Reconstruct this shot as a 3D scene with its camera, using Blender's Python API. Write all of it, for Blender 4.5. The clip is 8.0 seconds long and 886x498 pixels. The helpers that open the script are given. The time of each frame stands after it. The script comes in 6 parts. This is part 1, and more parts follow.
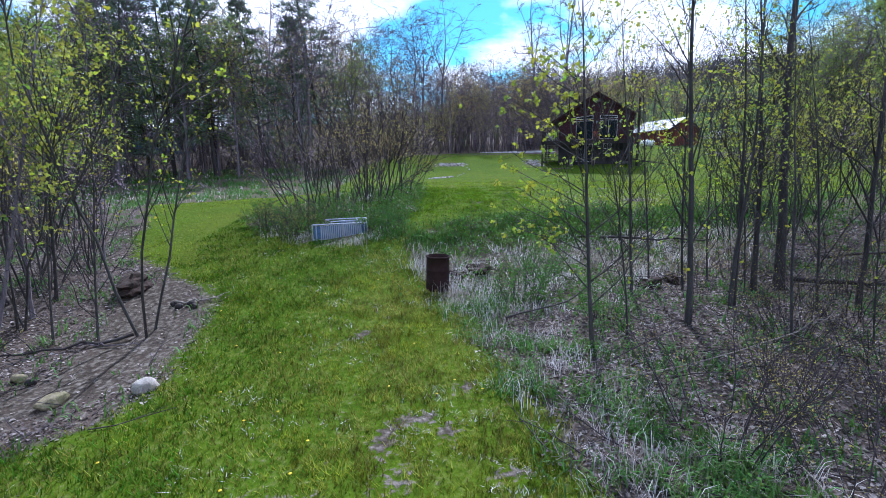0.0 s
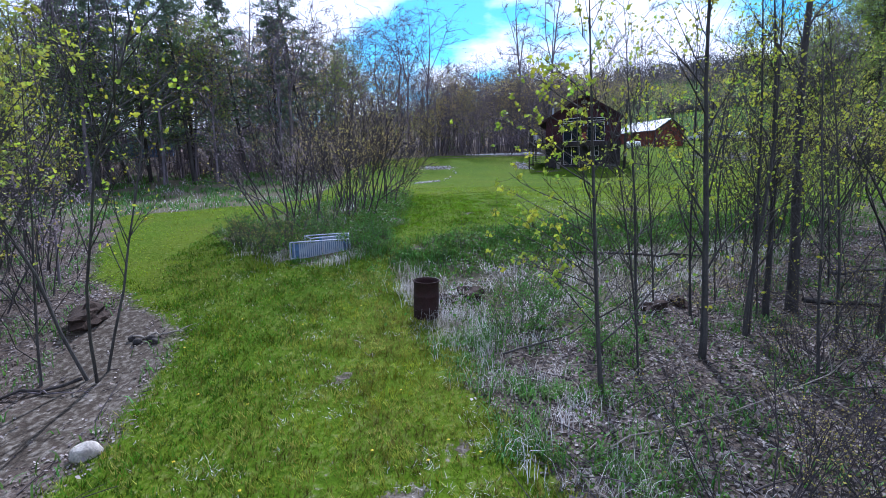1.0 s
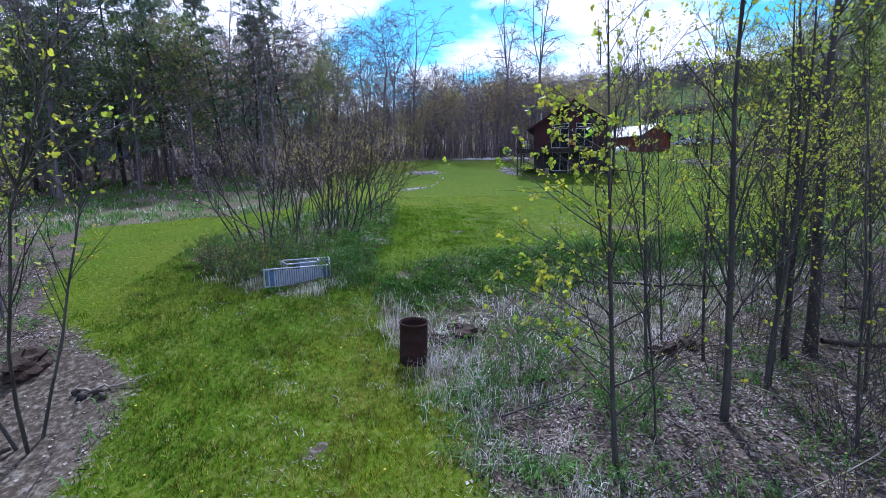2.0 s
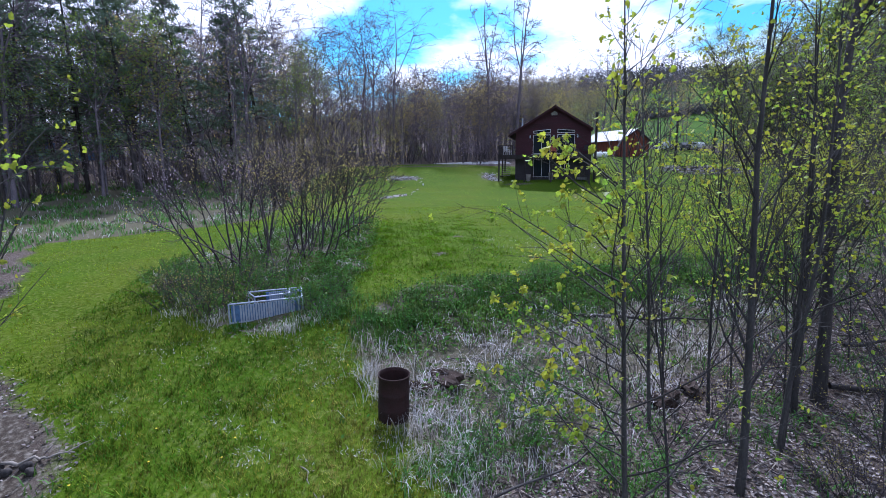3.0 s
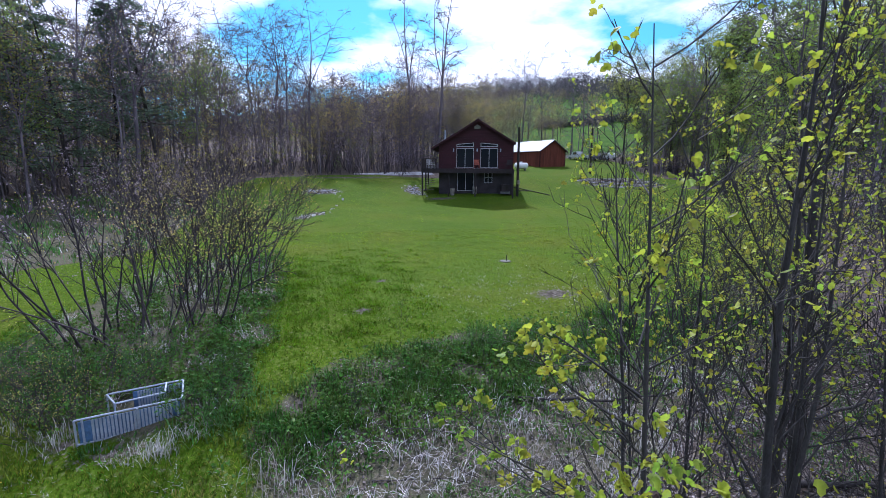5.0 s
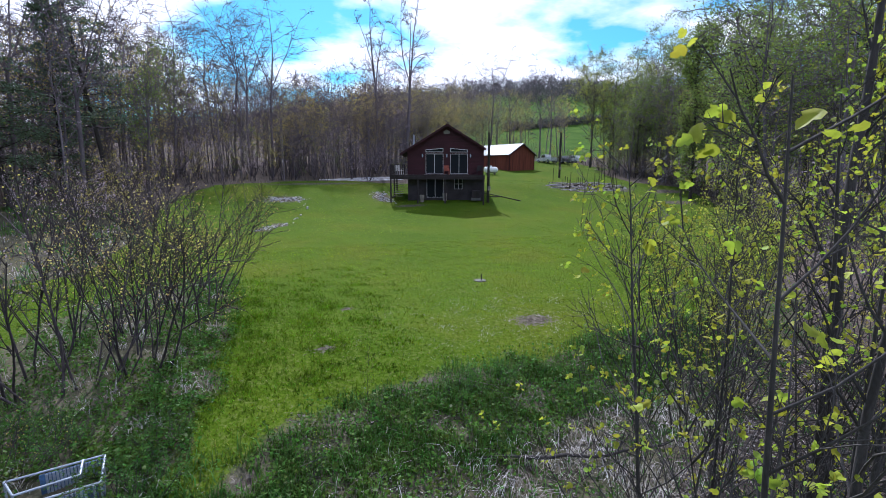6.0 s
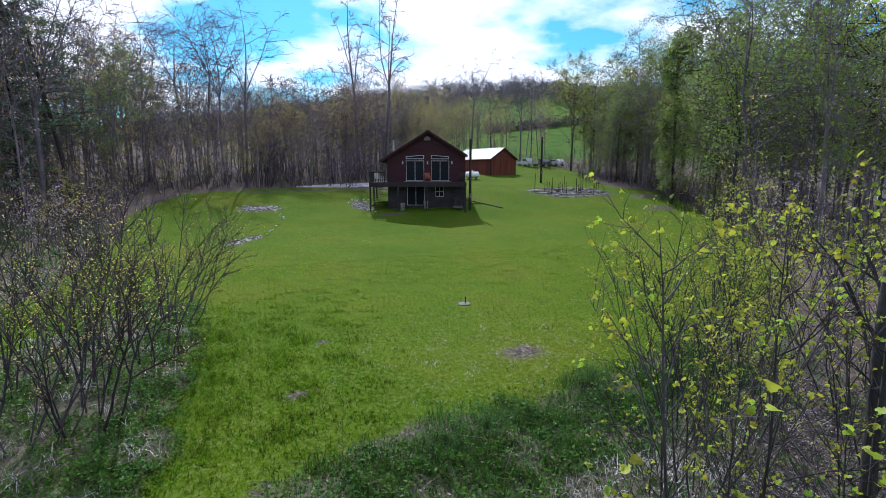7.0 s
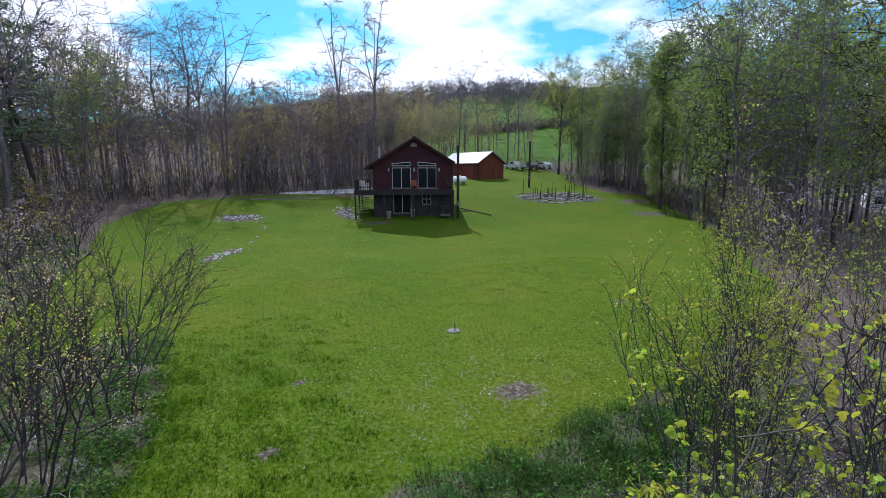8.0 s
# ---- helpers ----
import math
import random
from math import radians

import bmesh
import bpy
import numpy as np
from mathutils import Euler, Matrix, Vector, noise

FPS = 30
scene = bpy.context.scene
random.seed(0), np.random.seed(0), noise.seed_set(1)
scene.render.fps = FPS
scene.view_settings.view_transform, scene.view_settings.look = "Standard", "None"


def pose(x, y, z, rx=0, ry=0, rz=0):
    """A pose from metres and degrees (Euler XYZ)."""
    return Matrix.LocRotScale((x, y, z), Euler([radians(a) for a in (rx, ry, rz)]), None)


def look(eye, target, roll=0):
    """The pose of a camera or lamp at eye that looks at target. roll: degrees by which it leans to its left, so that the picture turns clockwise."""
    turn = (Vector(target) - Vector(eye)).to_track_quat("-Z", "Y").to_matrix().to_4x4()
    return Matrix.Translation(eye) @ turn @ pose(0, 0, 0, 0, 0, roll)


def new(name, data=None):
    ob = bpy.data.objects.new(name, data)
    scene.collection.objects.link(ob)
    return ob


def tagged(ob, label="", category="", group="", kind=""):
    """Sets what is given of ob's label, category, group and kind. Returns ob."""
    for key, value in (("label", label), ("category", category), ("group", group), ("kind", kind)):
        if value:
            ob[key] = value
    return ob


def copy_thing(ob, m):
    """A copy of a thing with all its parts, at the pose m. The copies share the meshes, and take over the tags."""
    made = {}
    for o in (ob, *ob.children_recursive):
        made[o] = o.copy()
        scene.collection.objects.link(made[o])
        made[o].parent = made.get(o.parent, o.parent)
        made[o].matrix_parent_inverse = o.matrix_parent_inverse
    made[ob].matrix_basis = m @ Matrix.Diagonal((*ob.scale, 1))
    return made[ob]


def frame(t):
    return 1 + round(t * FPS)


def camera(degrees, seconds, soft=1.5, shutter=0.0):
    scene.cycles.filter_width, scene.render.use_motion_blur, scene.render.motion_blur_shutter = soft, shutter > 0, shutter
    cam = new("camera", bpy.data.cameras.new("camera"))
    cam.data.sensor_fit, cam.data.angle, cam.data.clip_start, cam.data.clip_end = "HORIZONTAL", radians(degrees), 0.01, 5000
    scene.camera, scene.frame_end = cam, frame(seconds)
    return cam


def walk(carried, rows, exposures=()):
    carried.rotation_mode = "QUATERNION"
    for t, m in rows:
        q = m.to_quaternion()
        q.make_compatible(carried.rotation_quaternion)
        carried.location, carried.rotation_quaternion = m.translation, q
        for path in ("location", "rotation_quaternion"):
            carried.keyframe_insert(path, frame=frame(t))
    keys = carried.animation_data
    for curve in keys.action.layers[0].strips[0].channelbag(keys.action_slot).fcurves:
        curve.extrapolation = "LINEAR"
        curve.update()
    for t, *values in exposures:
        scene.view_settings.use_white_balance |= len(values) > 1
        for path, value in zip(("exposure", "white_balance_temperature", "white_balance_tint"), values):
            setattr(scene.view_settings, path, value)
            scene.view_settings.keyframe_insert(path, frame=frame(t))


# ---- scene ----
# ---- camera and its flight ----
cam = camera(86.6, 8.0, soft=0.9)
PATH = [
    (0, (0.036, 0.271, 3.367), (0.034, 2.243, 3.032), -0.7),
    (0.5, (-0.001, 0.788, 3.511), (0.032, 2.759, 3.176), -0.8),
    (1, (-0.009, 1.351, 3.745), (0.047, 3.322, 3.409), -1.0),
    (1.5, (-0.035, 1.977, 4.042), (0.051, 3.946, 3.706), -0.8),
    (3, (-0.03, 3.661, 4.997), (0.171, 5.622, 4.659), -0.2),
    (3.5, (0.016, 4.227, 5.373), (0.289, 6.179, 5.035), -0.1),
    (4, (0.094, 4.777, 5.697), (0.449, 6.716, 5.359), -0.2),
    (4.5, (0.136, 5.295, 6.044), (0.579, 7.216, 5.708), 0.2),
    (6, (0.594, 7.377, 6.912), (1.24, 9.241, 6.582), 0.2),
    (6.5, (0.78, 7.929, 7.259), (1.468, 9.778, 6.931), 0.1),
    (7, (0.987, 8.538, 7.59), (1.707, 10.375, 7.263), 0.0),
    (7.5, (1.217, 9.127, 7.962), (1.963, 10.954, 7.636), -0.0),
    (8, (1.448, 9.707, 8.318), (2.217, 11.524, 7.991), -0.1),
]
walk(cam, [(t, look(eye, target, roll)) for t, eye, target, roll in PATH], [(0.0, 0.46, 5120, 20), (4.5, 0.34, 5080, 24), (6.0, 0.3, 5450, 20), (8.0, 0.22, 5480, 17)])

# ---- world, sun and exposure ----
SUN_AZ, SUN_EL = 8.0, 48.0          # degrees from +y towards +x, and up
world = bpy.data.worlds.new("sky")
scene.world = world
world.use_nodes = True
wn, wl = world.node_tree.nodes, world.node_tree.links
wn.clear()
w_out = wn.new("ShaderNodeOutputWorld")
w_bg = wn.new("ShaderNodeBackground")
w_sky = wn.new("ShaderNodeTexSky")
w_sky.sky_type, w_sky.sun_disc = "NISHITA", False
w_sky.sun_elevation, w_sky.sun_rotation = radians(SUN_EL), radians(SUN_AZ)
w_sky.air_density, w_sky.dust_density, w_sky.ozone_density = 1.0, 0.6, 2.0
w_bg.inputs["Strength"].default_value = 0.06
w_tc = wn.new("ShaderNodeTexCoord")
w_sep = wn.new("ShaderNodeSeparateXYZ")
w_lift = wn.new("ShaderNodeMath"); w_lift.operation = "MAXIMUM"; w_lift.inputs[1].default_value = 0.0
w_add = wn.new("ShaderNodeMath"); w_add.operation = "ADD"; w_add.inputs[1].default_value = 0.16
w_div = wn.new("ShaderNodeVectorMath"); w_div.operation = "DIVIDE"
w_com = wn.new("ShaderNodeCombineXYZ")
w_noise = wn.new("ShaderNodeTexNoise")
w_noise.inputs["Scale"].default_value = 1.15
w_noise.inputs["Detail"].default_value = 7.0
w_noise.inputs["Roughness"].default_value = 0.52
w_ramp = wn.new("ShaderNodeValToRGB")
w_ramp.color_ramp.elements[0].position, w_ramp.color_ramp.elements[1].position = 0.42, 0.53
w_mix = wn.new("ShaderNodeMix"); w_mix.data_type = "RGBA"
w_mix.inputs["B"].default_value = (18.5, 18.7, 19.0, 1)
w_tint = wn.new("ShaderNodeMix"); w_tint.data_type = "RGBA"; w_tint.blend_type = "MULTIPLY"
w_tint.inputs["Factor"].default_value = 1.0
w_tint.inputs["B"].default_value = (0.8, 1.9, 2.0, 1)
wl.new(w_tc.outputs["Generated"], w_sep.inputs[0])
wl.new(w_sep.outputs["Z"], w_lift.inputs[0]); wl.new(w_lift.outputs[0], w_add.inputs[0])
for axis in "XYZ":
    wl.new(w_add.outputs[0], w_com.inputs[axis])
wl.new(w_tc.outputs["Generated"], w_div.inputs[0]); wl.new(w_com.outputs[0], w_div.inputs[1])
wl.new(w_div.outputs[0], w_noise.inputs["Vector"])
wl.new(w_noise.outputs["Fac"], w_ramp.inputs["Fac"])
wl.new(w_ramp.outputs["Color"], w_mix.inputs["Factor"])
wl.new(w_sky.outputs["Color"], w_tint.inputs["A"])
wl.new(w_tint.outputs["Result"], w_mix.inputs["A"])
wl.new(w_mix.outputs["Result"], w_bg.inputs["Color"])
wl.new(w_bg.outputs[0], w_out.inputs["Surface"])

sun_data = bpy.data.lights.new("sun", "SUN")
sun_data.energy, sun_data.angle, sun_data.color = 5.0, radians(0.55), (1.0, 0.95, 0.86)
sun = new("sun", sun_data)
az, el = radians(SUN_AZ), radians(SUN_EL)
sun.matrix_world = look((math.sin(az) * math.cos(el) * 50, math.cos(az) * math.cos(el) * 50, math.sin(el) * 50), (0, 0, 0))


# ---- materials ----
def material(name, base, rough=0.8, metal=0.0, vary=0.25, scale=8.0, fine=60.0, bump=0.3, second=None, translucent=0.0,
             spec=0.3, stretch=(1, 1, 1), per_object=0.0, per_island=0.0, coords="Object", span=0.2):
    """A node material: two scales of noise vary the colour, a fine one gives relief."""
    m = bpy.data.materials.new(name)
    m.use_nodes = True
    n, l = m.node_tree.nodes, m.node_tree.links
    n.clear()
    out = n.new("ShaderNodeOutputMaterial")
    b = n.new("ShaderNodeBsdfPrincipled")
    b.inputs["Roughness"].default_value, b.inputs["Metallic"].default_value = rough, metal
    b.inputs["Specular IOR Level"].default_value = spec
    tc = n.new("ShaderNodeTexCoord")
    mp = n.new("ShaderNodeMapping")
    mp.inputs["Scale"].default_value = stretch
    l.new(tc.outputs[coords], mp.inputs[0])
    big, small = n.new("ShaderNodeTexNoise"), n.new("ShaderNodeTexNoise")
    for t, s in ((big, scale), (small, fine)):
        t.inputs["Scale"].default_value, t.inputs["Detail"].default_value = s, 4.0
        l.new(mp.outputs[0], t.inputs["Vector"])
    second = second or tuple(c * 0.55 for c in base)
    mix = n.new("ShaderNodeMix"); mix.data_type = "RGBA"
    mix.inputs["A"].default_value, mix.inputs["B"].default_value = (*base, 1), (*second, 1)
    r = n.new("ShaderNodeValToRGB")
    r.color_ramp.elements[0].position, r.color_ramp.elements[1].position = 0.38, 0.66
    l.new(big.outputs["Fac"], r.inputs["Fac"]); l.new(r.outputs["Color"], mix.inputs["Factor"])
    hsv = n.new("ShaderNodeHueSaturation")
    l.new(mix.outputs["Result"], hsv.inputs["Color"])
    val = n.new("ShaderNodeMapRange")
    val.inputs["From Min"].default_value, val.inputs["From Max"].default_value = 0.5 - span, 0.5 + span
    val.inputs["To Min"].default_value, val.inputs["To Max"].default_value = 1 - vary, 1 + vary
    l.new(small.outputs["Fac"], val.inputs["Value"])
    last = val.outputs[0]
    for amount, node, socket in ((per_object, "ShaderNodeObjectInfo", "Random"), (per_island, "ShaderNodeNewGeometry", "Random Per Island")):
        if amount:
            src = n.new(node)
            mr = n.new("ShaderNodeMapRange")
            mr.inputs["To Min"].default_value, mr.inputs["To Max"].default_value = 1 - amount, 1 + amount
            l.new(src.outputs[socket], mr.inputs["Value"])
            mul = n.new("ShaderNodeMath"); mul.operation = "MULTIPLY"
            l.new(last, mul.inputs[0]); l.new(mr.outputs[0], mul.inputs[1])
            last = mul.outputs[0]
            hue = n.new("ShaderNodeMapRange")
            hue.inputs["To Min"].default_value, hue.inputs["To Max"].default_value = 0.5 - amount * 0.06, 0.5 + amount * 0.06
            l.new(src.outputs[socket], hue.inputs["Value"]); l.new(hue.outputs[0], hsv.inputs["Hue"])
    l.new(last, hsv.inputs["Value"])
    l.new(hsv.outputs[0], b.inputs["Base Color"])
    if bump:
        bp = n.new("ShaderNodeBump")
        bp.inputs["Strength"].default_value, bp.inputs["Distance"].default_value = bump, 0.02
        l.new(small.outputs["Fac"], bp.inputs["Height"]); l.new(bp.outputs[0], b.inputs["Normal"])
    if translucent:
        tr = n.new("ShaderNodeBsdfTranslucent")
        ms = n.new("ShaderNodeMixShader")
        ms.inputs[0].default_value = translucent
        l.new(hsv.outputs[0], tr.inputs["Color"])
        l.new(b.outputs[0], ms.inputs[1]); l.new(tr.outputs[0], ms.inputs[2]); l.new(ms.outputs[0], out.inputs["Surface"])
    else:
        l.new(b.outputs[0], out.inputs["Surface"])
    return m


BARK = material("grey brown bark", (0.155, 0.13, 0.145), 0.9, scale=3, fine=26, bump=0.8, stretch=(1, 1, 0.25), per_object=0.25)
BARK_DARK = material("dark wet bark", (0.048, 0.042, 0.04), 0.9, scale=3, fine=26, bump=0.8, stretch=(1, 1, 0.25), per_object=0.2)
ROT = material("rotten wood", (0.04, 0.025, 0.018), 0.95, scale=4, fine=25, bump=1.0)
SAPLING_BARK = material("dark sapling bark", (0.056, 0.05, 0.047), 0.75, scale=5, fine=60, bump=0.4, stretch=(1, 1, 0.3), per_object=0.25)
SHRUB_BARK = material("purple brown shrub bark", (0.062, 0.05, 0.054), 0.8, scale=5, fine=50, bump=0.3, per_object=0.2)
LEAF_YELLOW = material("young yellow green leaves", (0.38, 0.38, 0.03), 0.55, vary=0.15, scale=2, fine=30, bump=0.1, second=(0.22, 0.34, 0.03), translucent=0.55, per_island=0.3)
LEAF_SPRING = material("olive green young leaves", (0.33, 0.34, 0.04), 0.6, vary=0.2, scale=1.5, fine=20, bump=0.0, second=(0.2, 0.23, 0.04), translucent=0.5, per_island=0.3, per_object=0.2)
LEAF_GREEN = material("fresh green leaves", (0.145, 0.215, 0.042), 0.55, vary=0.2, scale=1.0, fine=20, bump=0.0, second=(0.21, 0.26, 0.055), translucent=0.55, per_island=0.35, per_object=0.2)
LEAF_PURPLE = material("purple grey swelling buds", (0.34, 0.28, 0.34), 0.8, vary=0.15, scale=1.0, fine=20, bump=0.0, second=(0.32, 0.25, 0.27), translucent=0.5, per_island=0.15, per_object=0.3)
LEAF_ORANGE = material("orange brown opening buds", (0.44, 0.32, 0.12), 0.8, vary=0.15, scale=1.0, fine=20, bump=0.0, second=(0.42, 0.36, 0.1), translucent=0.6, per_island=0.2, per_object=0.3)
LEAF_OLIVE = material("olive bud haze", (0.38, 0.35, 0.07), 0.6, vary=0.2, scale=1.0, fine=20, bump=0.0, second=(0.34, 0.26, 0.1), translucent=0.6, per_island=0.35, per_object=0.3)
NEEDLE = material("dark conifer needles", (0.14, 0.2, 0.13), 0.6, vary=0.25, scale=2, fine=25, bump=0.0, second=(0.07, 0.1, 0.035), translucent=0.3, per_island=0.3)
PATH_GRASS = material("worn mown grass blades", (0.19, 0.205, 0.013), 0.6, vary=0.5, scale=0.9, fine=2.6, bump=0.0, second=(0.2, 0.185, 0.04), span=0.11, translucent=0.4, per_island=0.55, spec=0.08)
GRASS = material("mown grass blades", (0.155, 0.225, 0.002), 0.6, vary=0.42, scale=0.45, fine=1.5, bump=0.0, second=(0.175, 0.21, 0.006), span=0.12, translucent=0.4, per_island=0.5, spec=0.08)
LAWN_DARK = material("deep green lawn tufts", (0.05, 0.11, 0.003), 0.6, vary=0.4, scale=0.6, fine=3.0, bump=0.0, second=(0.072, 0.14, 0.005), span=0.12, translucent=0.35, per_island=0.5, spec=0.08)
LAWN_MID = material("lush green lawn grass", (0.085, 0.16, 0.004), 0.6, vary=0.4, scale=0.6, fine=3.0, bump=0.0, second=(0.11, 0.185, 0.005), span=0.12, translucent=0.4, per_island=0.5, spec=0.08)
RIM_GRASS = material("tall dark green grass", (0.04, 0.1, 0.012), 0.6, vary=0.3, scale=1.2, fine=6.0, bump=0.0, second=(0.075, 0.14, 0.02), translucent=0.4, per_island=0.5, spec=0.15)
WEED = material("dark green weeds", (0.055, 0.135, 0.022), 0.6, vary=0.2, scale=1.5, fine=9, bump=0.0, second=(0.1, 0.2, 0.035), translucent=0.45, per_island=0.4)
LEAFWEED = material("bright green weed leaves", (0.062, 0.135, 0.02), 0.55, vary=0.25, scale=1.2, fine=9, bump=0.0, second=(0.11, 0.18, 0.03), translucent=0.45, per_island=0.5, spec=0.2)
STRAW = material("bleached dry grass", (0.6, 0.58, 0.58), 0.8, vary=0.2, scale=1.5, fine=12, bump=0.0, second=(0.3, 0.26, 0.22), translucent=0.2, per_island=0.35)
LITTER = material("dead brown leaves", (0.235, 0.205, 0.2), 0.75, vary=0.2, scale=1.5, fine=15, bump=0.1, second=(0.1, 0.075, 0.06), translucent=0.1, per_island=0.7)
FLOWER = material("dandelion yellow", (0.75, 0.55, 0.01), 0.6, vary=0.1, bump=0.0, translucent=0.2)
RED = material("dark red stained siding", (0.042, 0.007, 0.012), 0.7, scale=1.0, fine=14, bump=0.3, stretch=(0.3, 0.3, 4))
ROOF = material("dark brown shingles", (0.055, 0.042, 0.038), 0.9, scale=2, fine=18, bump=0.5)
TRIM = material("white painted trim", (0.5, 0.47, 0.48), 0.5, vary=0.08, bump=0.05, second=(0.42, 0.4, 0.4))
BASEMENT = material("dark grey basement render", (0.042, 0.035, 0.038), 0.9, scale=1.2, fine=20, bump=0.3)
CONCRETE = material("weathered concrete", (0.15, 0.145, 0.135), 0.9, scale=1.2, fine=20, bump=0.3)
DECKWOOD = material("dark stained deck wood", (0.036, 0.026, 0.027), 0.8, scale=2, fine=25, bump=0.3, stretch=(1, 1, 0.3))
GREYWOOD = material("grey weathered wood", (0.25, 0.22, 0.19), 0.85, scale=3, fine=35, bump=0.5, stretch=(0.3, 1, 1))
METALROOF = material("pale galvanised roofing", (0.17, 0.19, 0.21), 0.55, metal=0.2, vary=0.08, scale=0.6, fine=8, bump=0.05, second=(0.2, 0.22, 0.24))
SHEDRED = material("red brown barn boards", (0.2, 0.055, 0.035), 0.75, scale=1.0, fine=12, bump=0.3, stretch=(4, 4, 0.3))
RUST = material("rusted steel", (0.03, 0.012, 0.011), 0.85, metal=0.15, vary=0.35, scale=7, fine=45, bump=0.5, second=(0.03, 0.016, 0.014))
WHITEMETAL = material("chalky white metal", (0.36, 0.4, 0.47), 0.45, metal=0.2, vary=0.12, scale=6, fine=40, bump=0.1, second=(0.28, 0.31, 0.38))
BLUEPANEL = material("faded blue sheet metal", (0.085, 0.16, 0.3), 0.5, metal=0.1, vary=0.2, scale=5, fine=30, bump=0.1, second=(0.06, 0.1, 0.19))
ROCK = material("pale field stone", (0.4, 0.37, 0.33), 0.85, scale=5, fine=40, bump=0.6, second=(0.24, 0.21, 0.18))
ROCK_MOSS = material("mossy tan stone", (0.26, 0.22, 0.14), 0.9, scale=5, fine=40, bump=0.6, second=(0.14, 0.13, 0.06))
TANK = material("white tank paint", (0.78, 0.78, 0.76), 0.4, vary=0.06, bump=0.02, second=(0.7, 0.7, 0.68))
CARWHITE = material("white car paint", (0.7, 0.71, 0.73), 0.3, vary=0.04, bump=0.0, spec=0.6)
CARGREY = material("dark grey car paint", (0.1, 0.105, 0.115), 0.3, vary=0.06, bump=0.0, spec=0.6)
TYRE = material("black rubber", (0.02, 0.02, 0.02), 0.85, bump=0.1)
POLE = material("creosoted pole", (0.035, 0.028, 0.024), 0.9, scale=2, fine=20, bump=0.4, stretch=(1, 1, 0.2))
FABRIC = material("faded red fabric", (0.32, 0.09, 0.06), 0.9, bump=0.2)
GRAVEL = material("pale gravel", (0.36, 0.37, 0.4), 0.9, scale=1.5, fine=30, bump=0.6, second=(0.2, 0.17, 0.15))
MULCH = material("grey garden mulch", (0.17, 0.165, 0.18), 0.7, scale=1.3, fine=6, bump=0.5, second=(0.05, 0.043, 0.035))
SOIL = material("dug dark soil", (0.07, 0.05, 0.038), 0.95, scale=3, fine=20, bump=0.8)
GLASS = bpy.data.materials.new("dark window glass")
GLASS.use_nodes = True
gb = GLASS.node_tree.nodes["Principled BSDF"]
gb.inputs["Specular IOR Level"].default_value = 0.04
gb.inputs["Base Color"].default_value, gb.inputs["Roughness"].default_value = (0.012, 0.014, 0.017, 1), 0.05


# ---- mesh helpers ----
def raw_mesh(name, verts, faces, mat, smooth=False):
    """A mesh from an array of points and arrays of faces of one size each."""
    me = bpy.data.meshes.new(name)
    faces = [np.asarray(f, np.int32) for f in faces if len(f)]
    loops = np.concatenate([f.ravel() for f in faces])
    sizes = np.concatenate([np.full(len(f), f.shape[1], np.int32) for f in faces])
    me.vertices.add(len(verts)); me.vertices.foreach_set("co", np.asarray(verts, np.float32).ravel())
    me.loops.add(len(loops)); me.loops.foreach_set("vertex_index", loops)
    me.polygons.add(len(sizes))
    me.polygons.foreach_set("loop_start", np.concatenate([[0], np.cumsum(sizes)[:-1]]).astype(np.int32))
    if smooth:
        me.polygons.foreach_set("use_smooth", np.ones(len(sizes), bool))
    me.update(calc_edges=True)
    if mat:
        me.materials.append(mat)
    return me


def part(name, data, mat, parent=None, label="", at=None, smooth=False):
    """Links a bmesh or a mesh as one object, under a thing or a part."""
    if isinstance(data, bmesh.types.BMesh):
        me = bpy.data.meshes.new(name)
        data.to_mesh(me)
        data.free()
        me.materials.append(mat)
        if smooth:
            me.polygons.foreach_set("use_smooth", np.ones(len(me.polygons), bool))
        data = me
    ob = new(name, data)
    if parent is not None:
        ob.parent = parent
    if at is not None:
        ob.matrix_basis = at
    return tagged(ob, label)


def thing(name, label, category, at, group="", kind=""):
    ob = new(name)
    ob.matrix_basis = at
    return tagged(ob, label, category, group, kind)


def box(x0, x1, y0, y1, z0, z1, bevel=0.0, bm=None):
    bm = bm or bmesh.new()
    made = bmesh.ops.create_cube(bm, size=1.0, matrix=Matrix.LocRotScale(((x0 + x1) / 2, (y0 + y1) / 2, (z0 + z1) / 2), None, (x1 - x0, y1 - y0, z1 - z0)))
    if bevel:
        vs = set(made["verts"])
        bmesh.ops.bevel(bm, geom=[e for e in bm.edges if e.verts[0] in vs], offset=bevel, segments=1, affect="EDGES")
    return bm


def rod(p, q, r, n=8, r2=None, bm=None):
    """A capped round bar from p to q."""
    bm = bm or bmesh.new()
    p, q = Vector(p), Vector(q)
    turn = (q - p).to_track_quat("Z", "Y")
    bmesh.ops.create_cone(bm, cap_ends=True, segments=n, radius1=r, radius2=r if r2 is None else r2, depth=(q - p).length,
                          matrix=Matrix.LocRotScale((p + q) / 2, turn, None))
    return bm


def prism(outline, y0, y1, bm=None):
    """A solid from an outline in x and z, between two depths."""
    bm = bm or bmesh.new()
    a = [bm.verts.new((x, y0, z)) for x, z in outline]
    b = [bm.verts.new((x, y1, z)) for x, z in outline]
    bm.faces.new(a); bm.faces.new(b[::-1])
    for i in range(len(a)):
        bm.faces.new((a[i], b[i], b[i - 1], a[i - 1]))
    bmesh.ops.recalc_face_normals(bm, faces=bm.faces)
    return bm


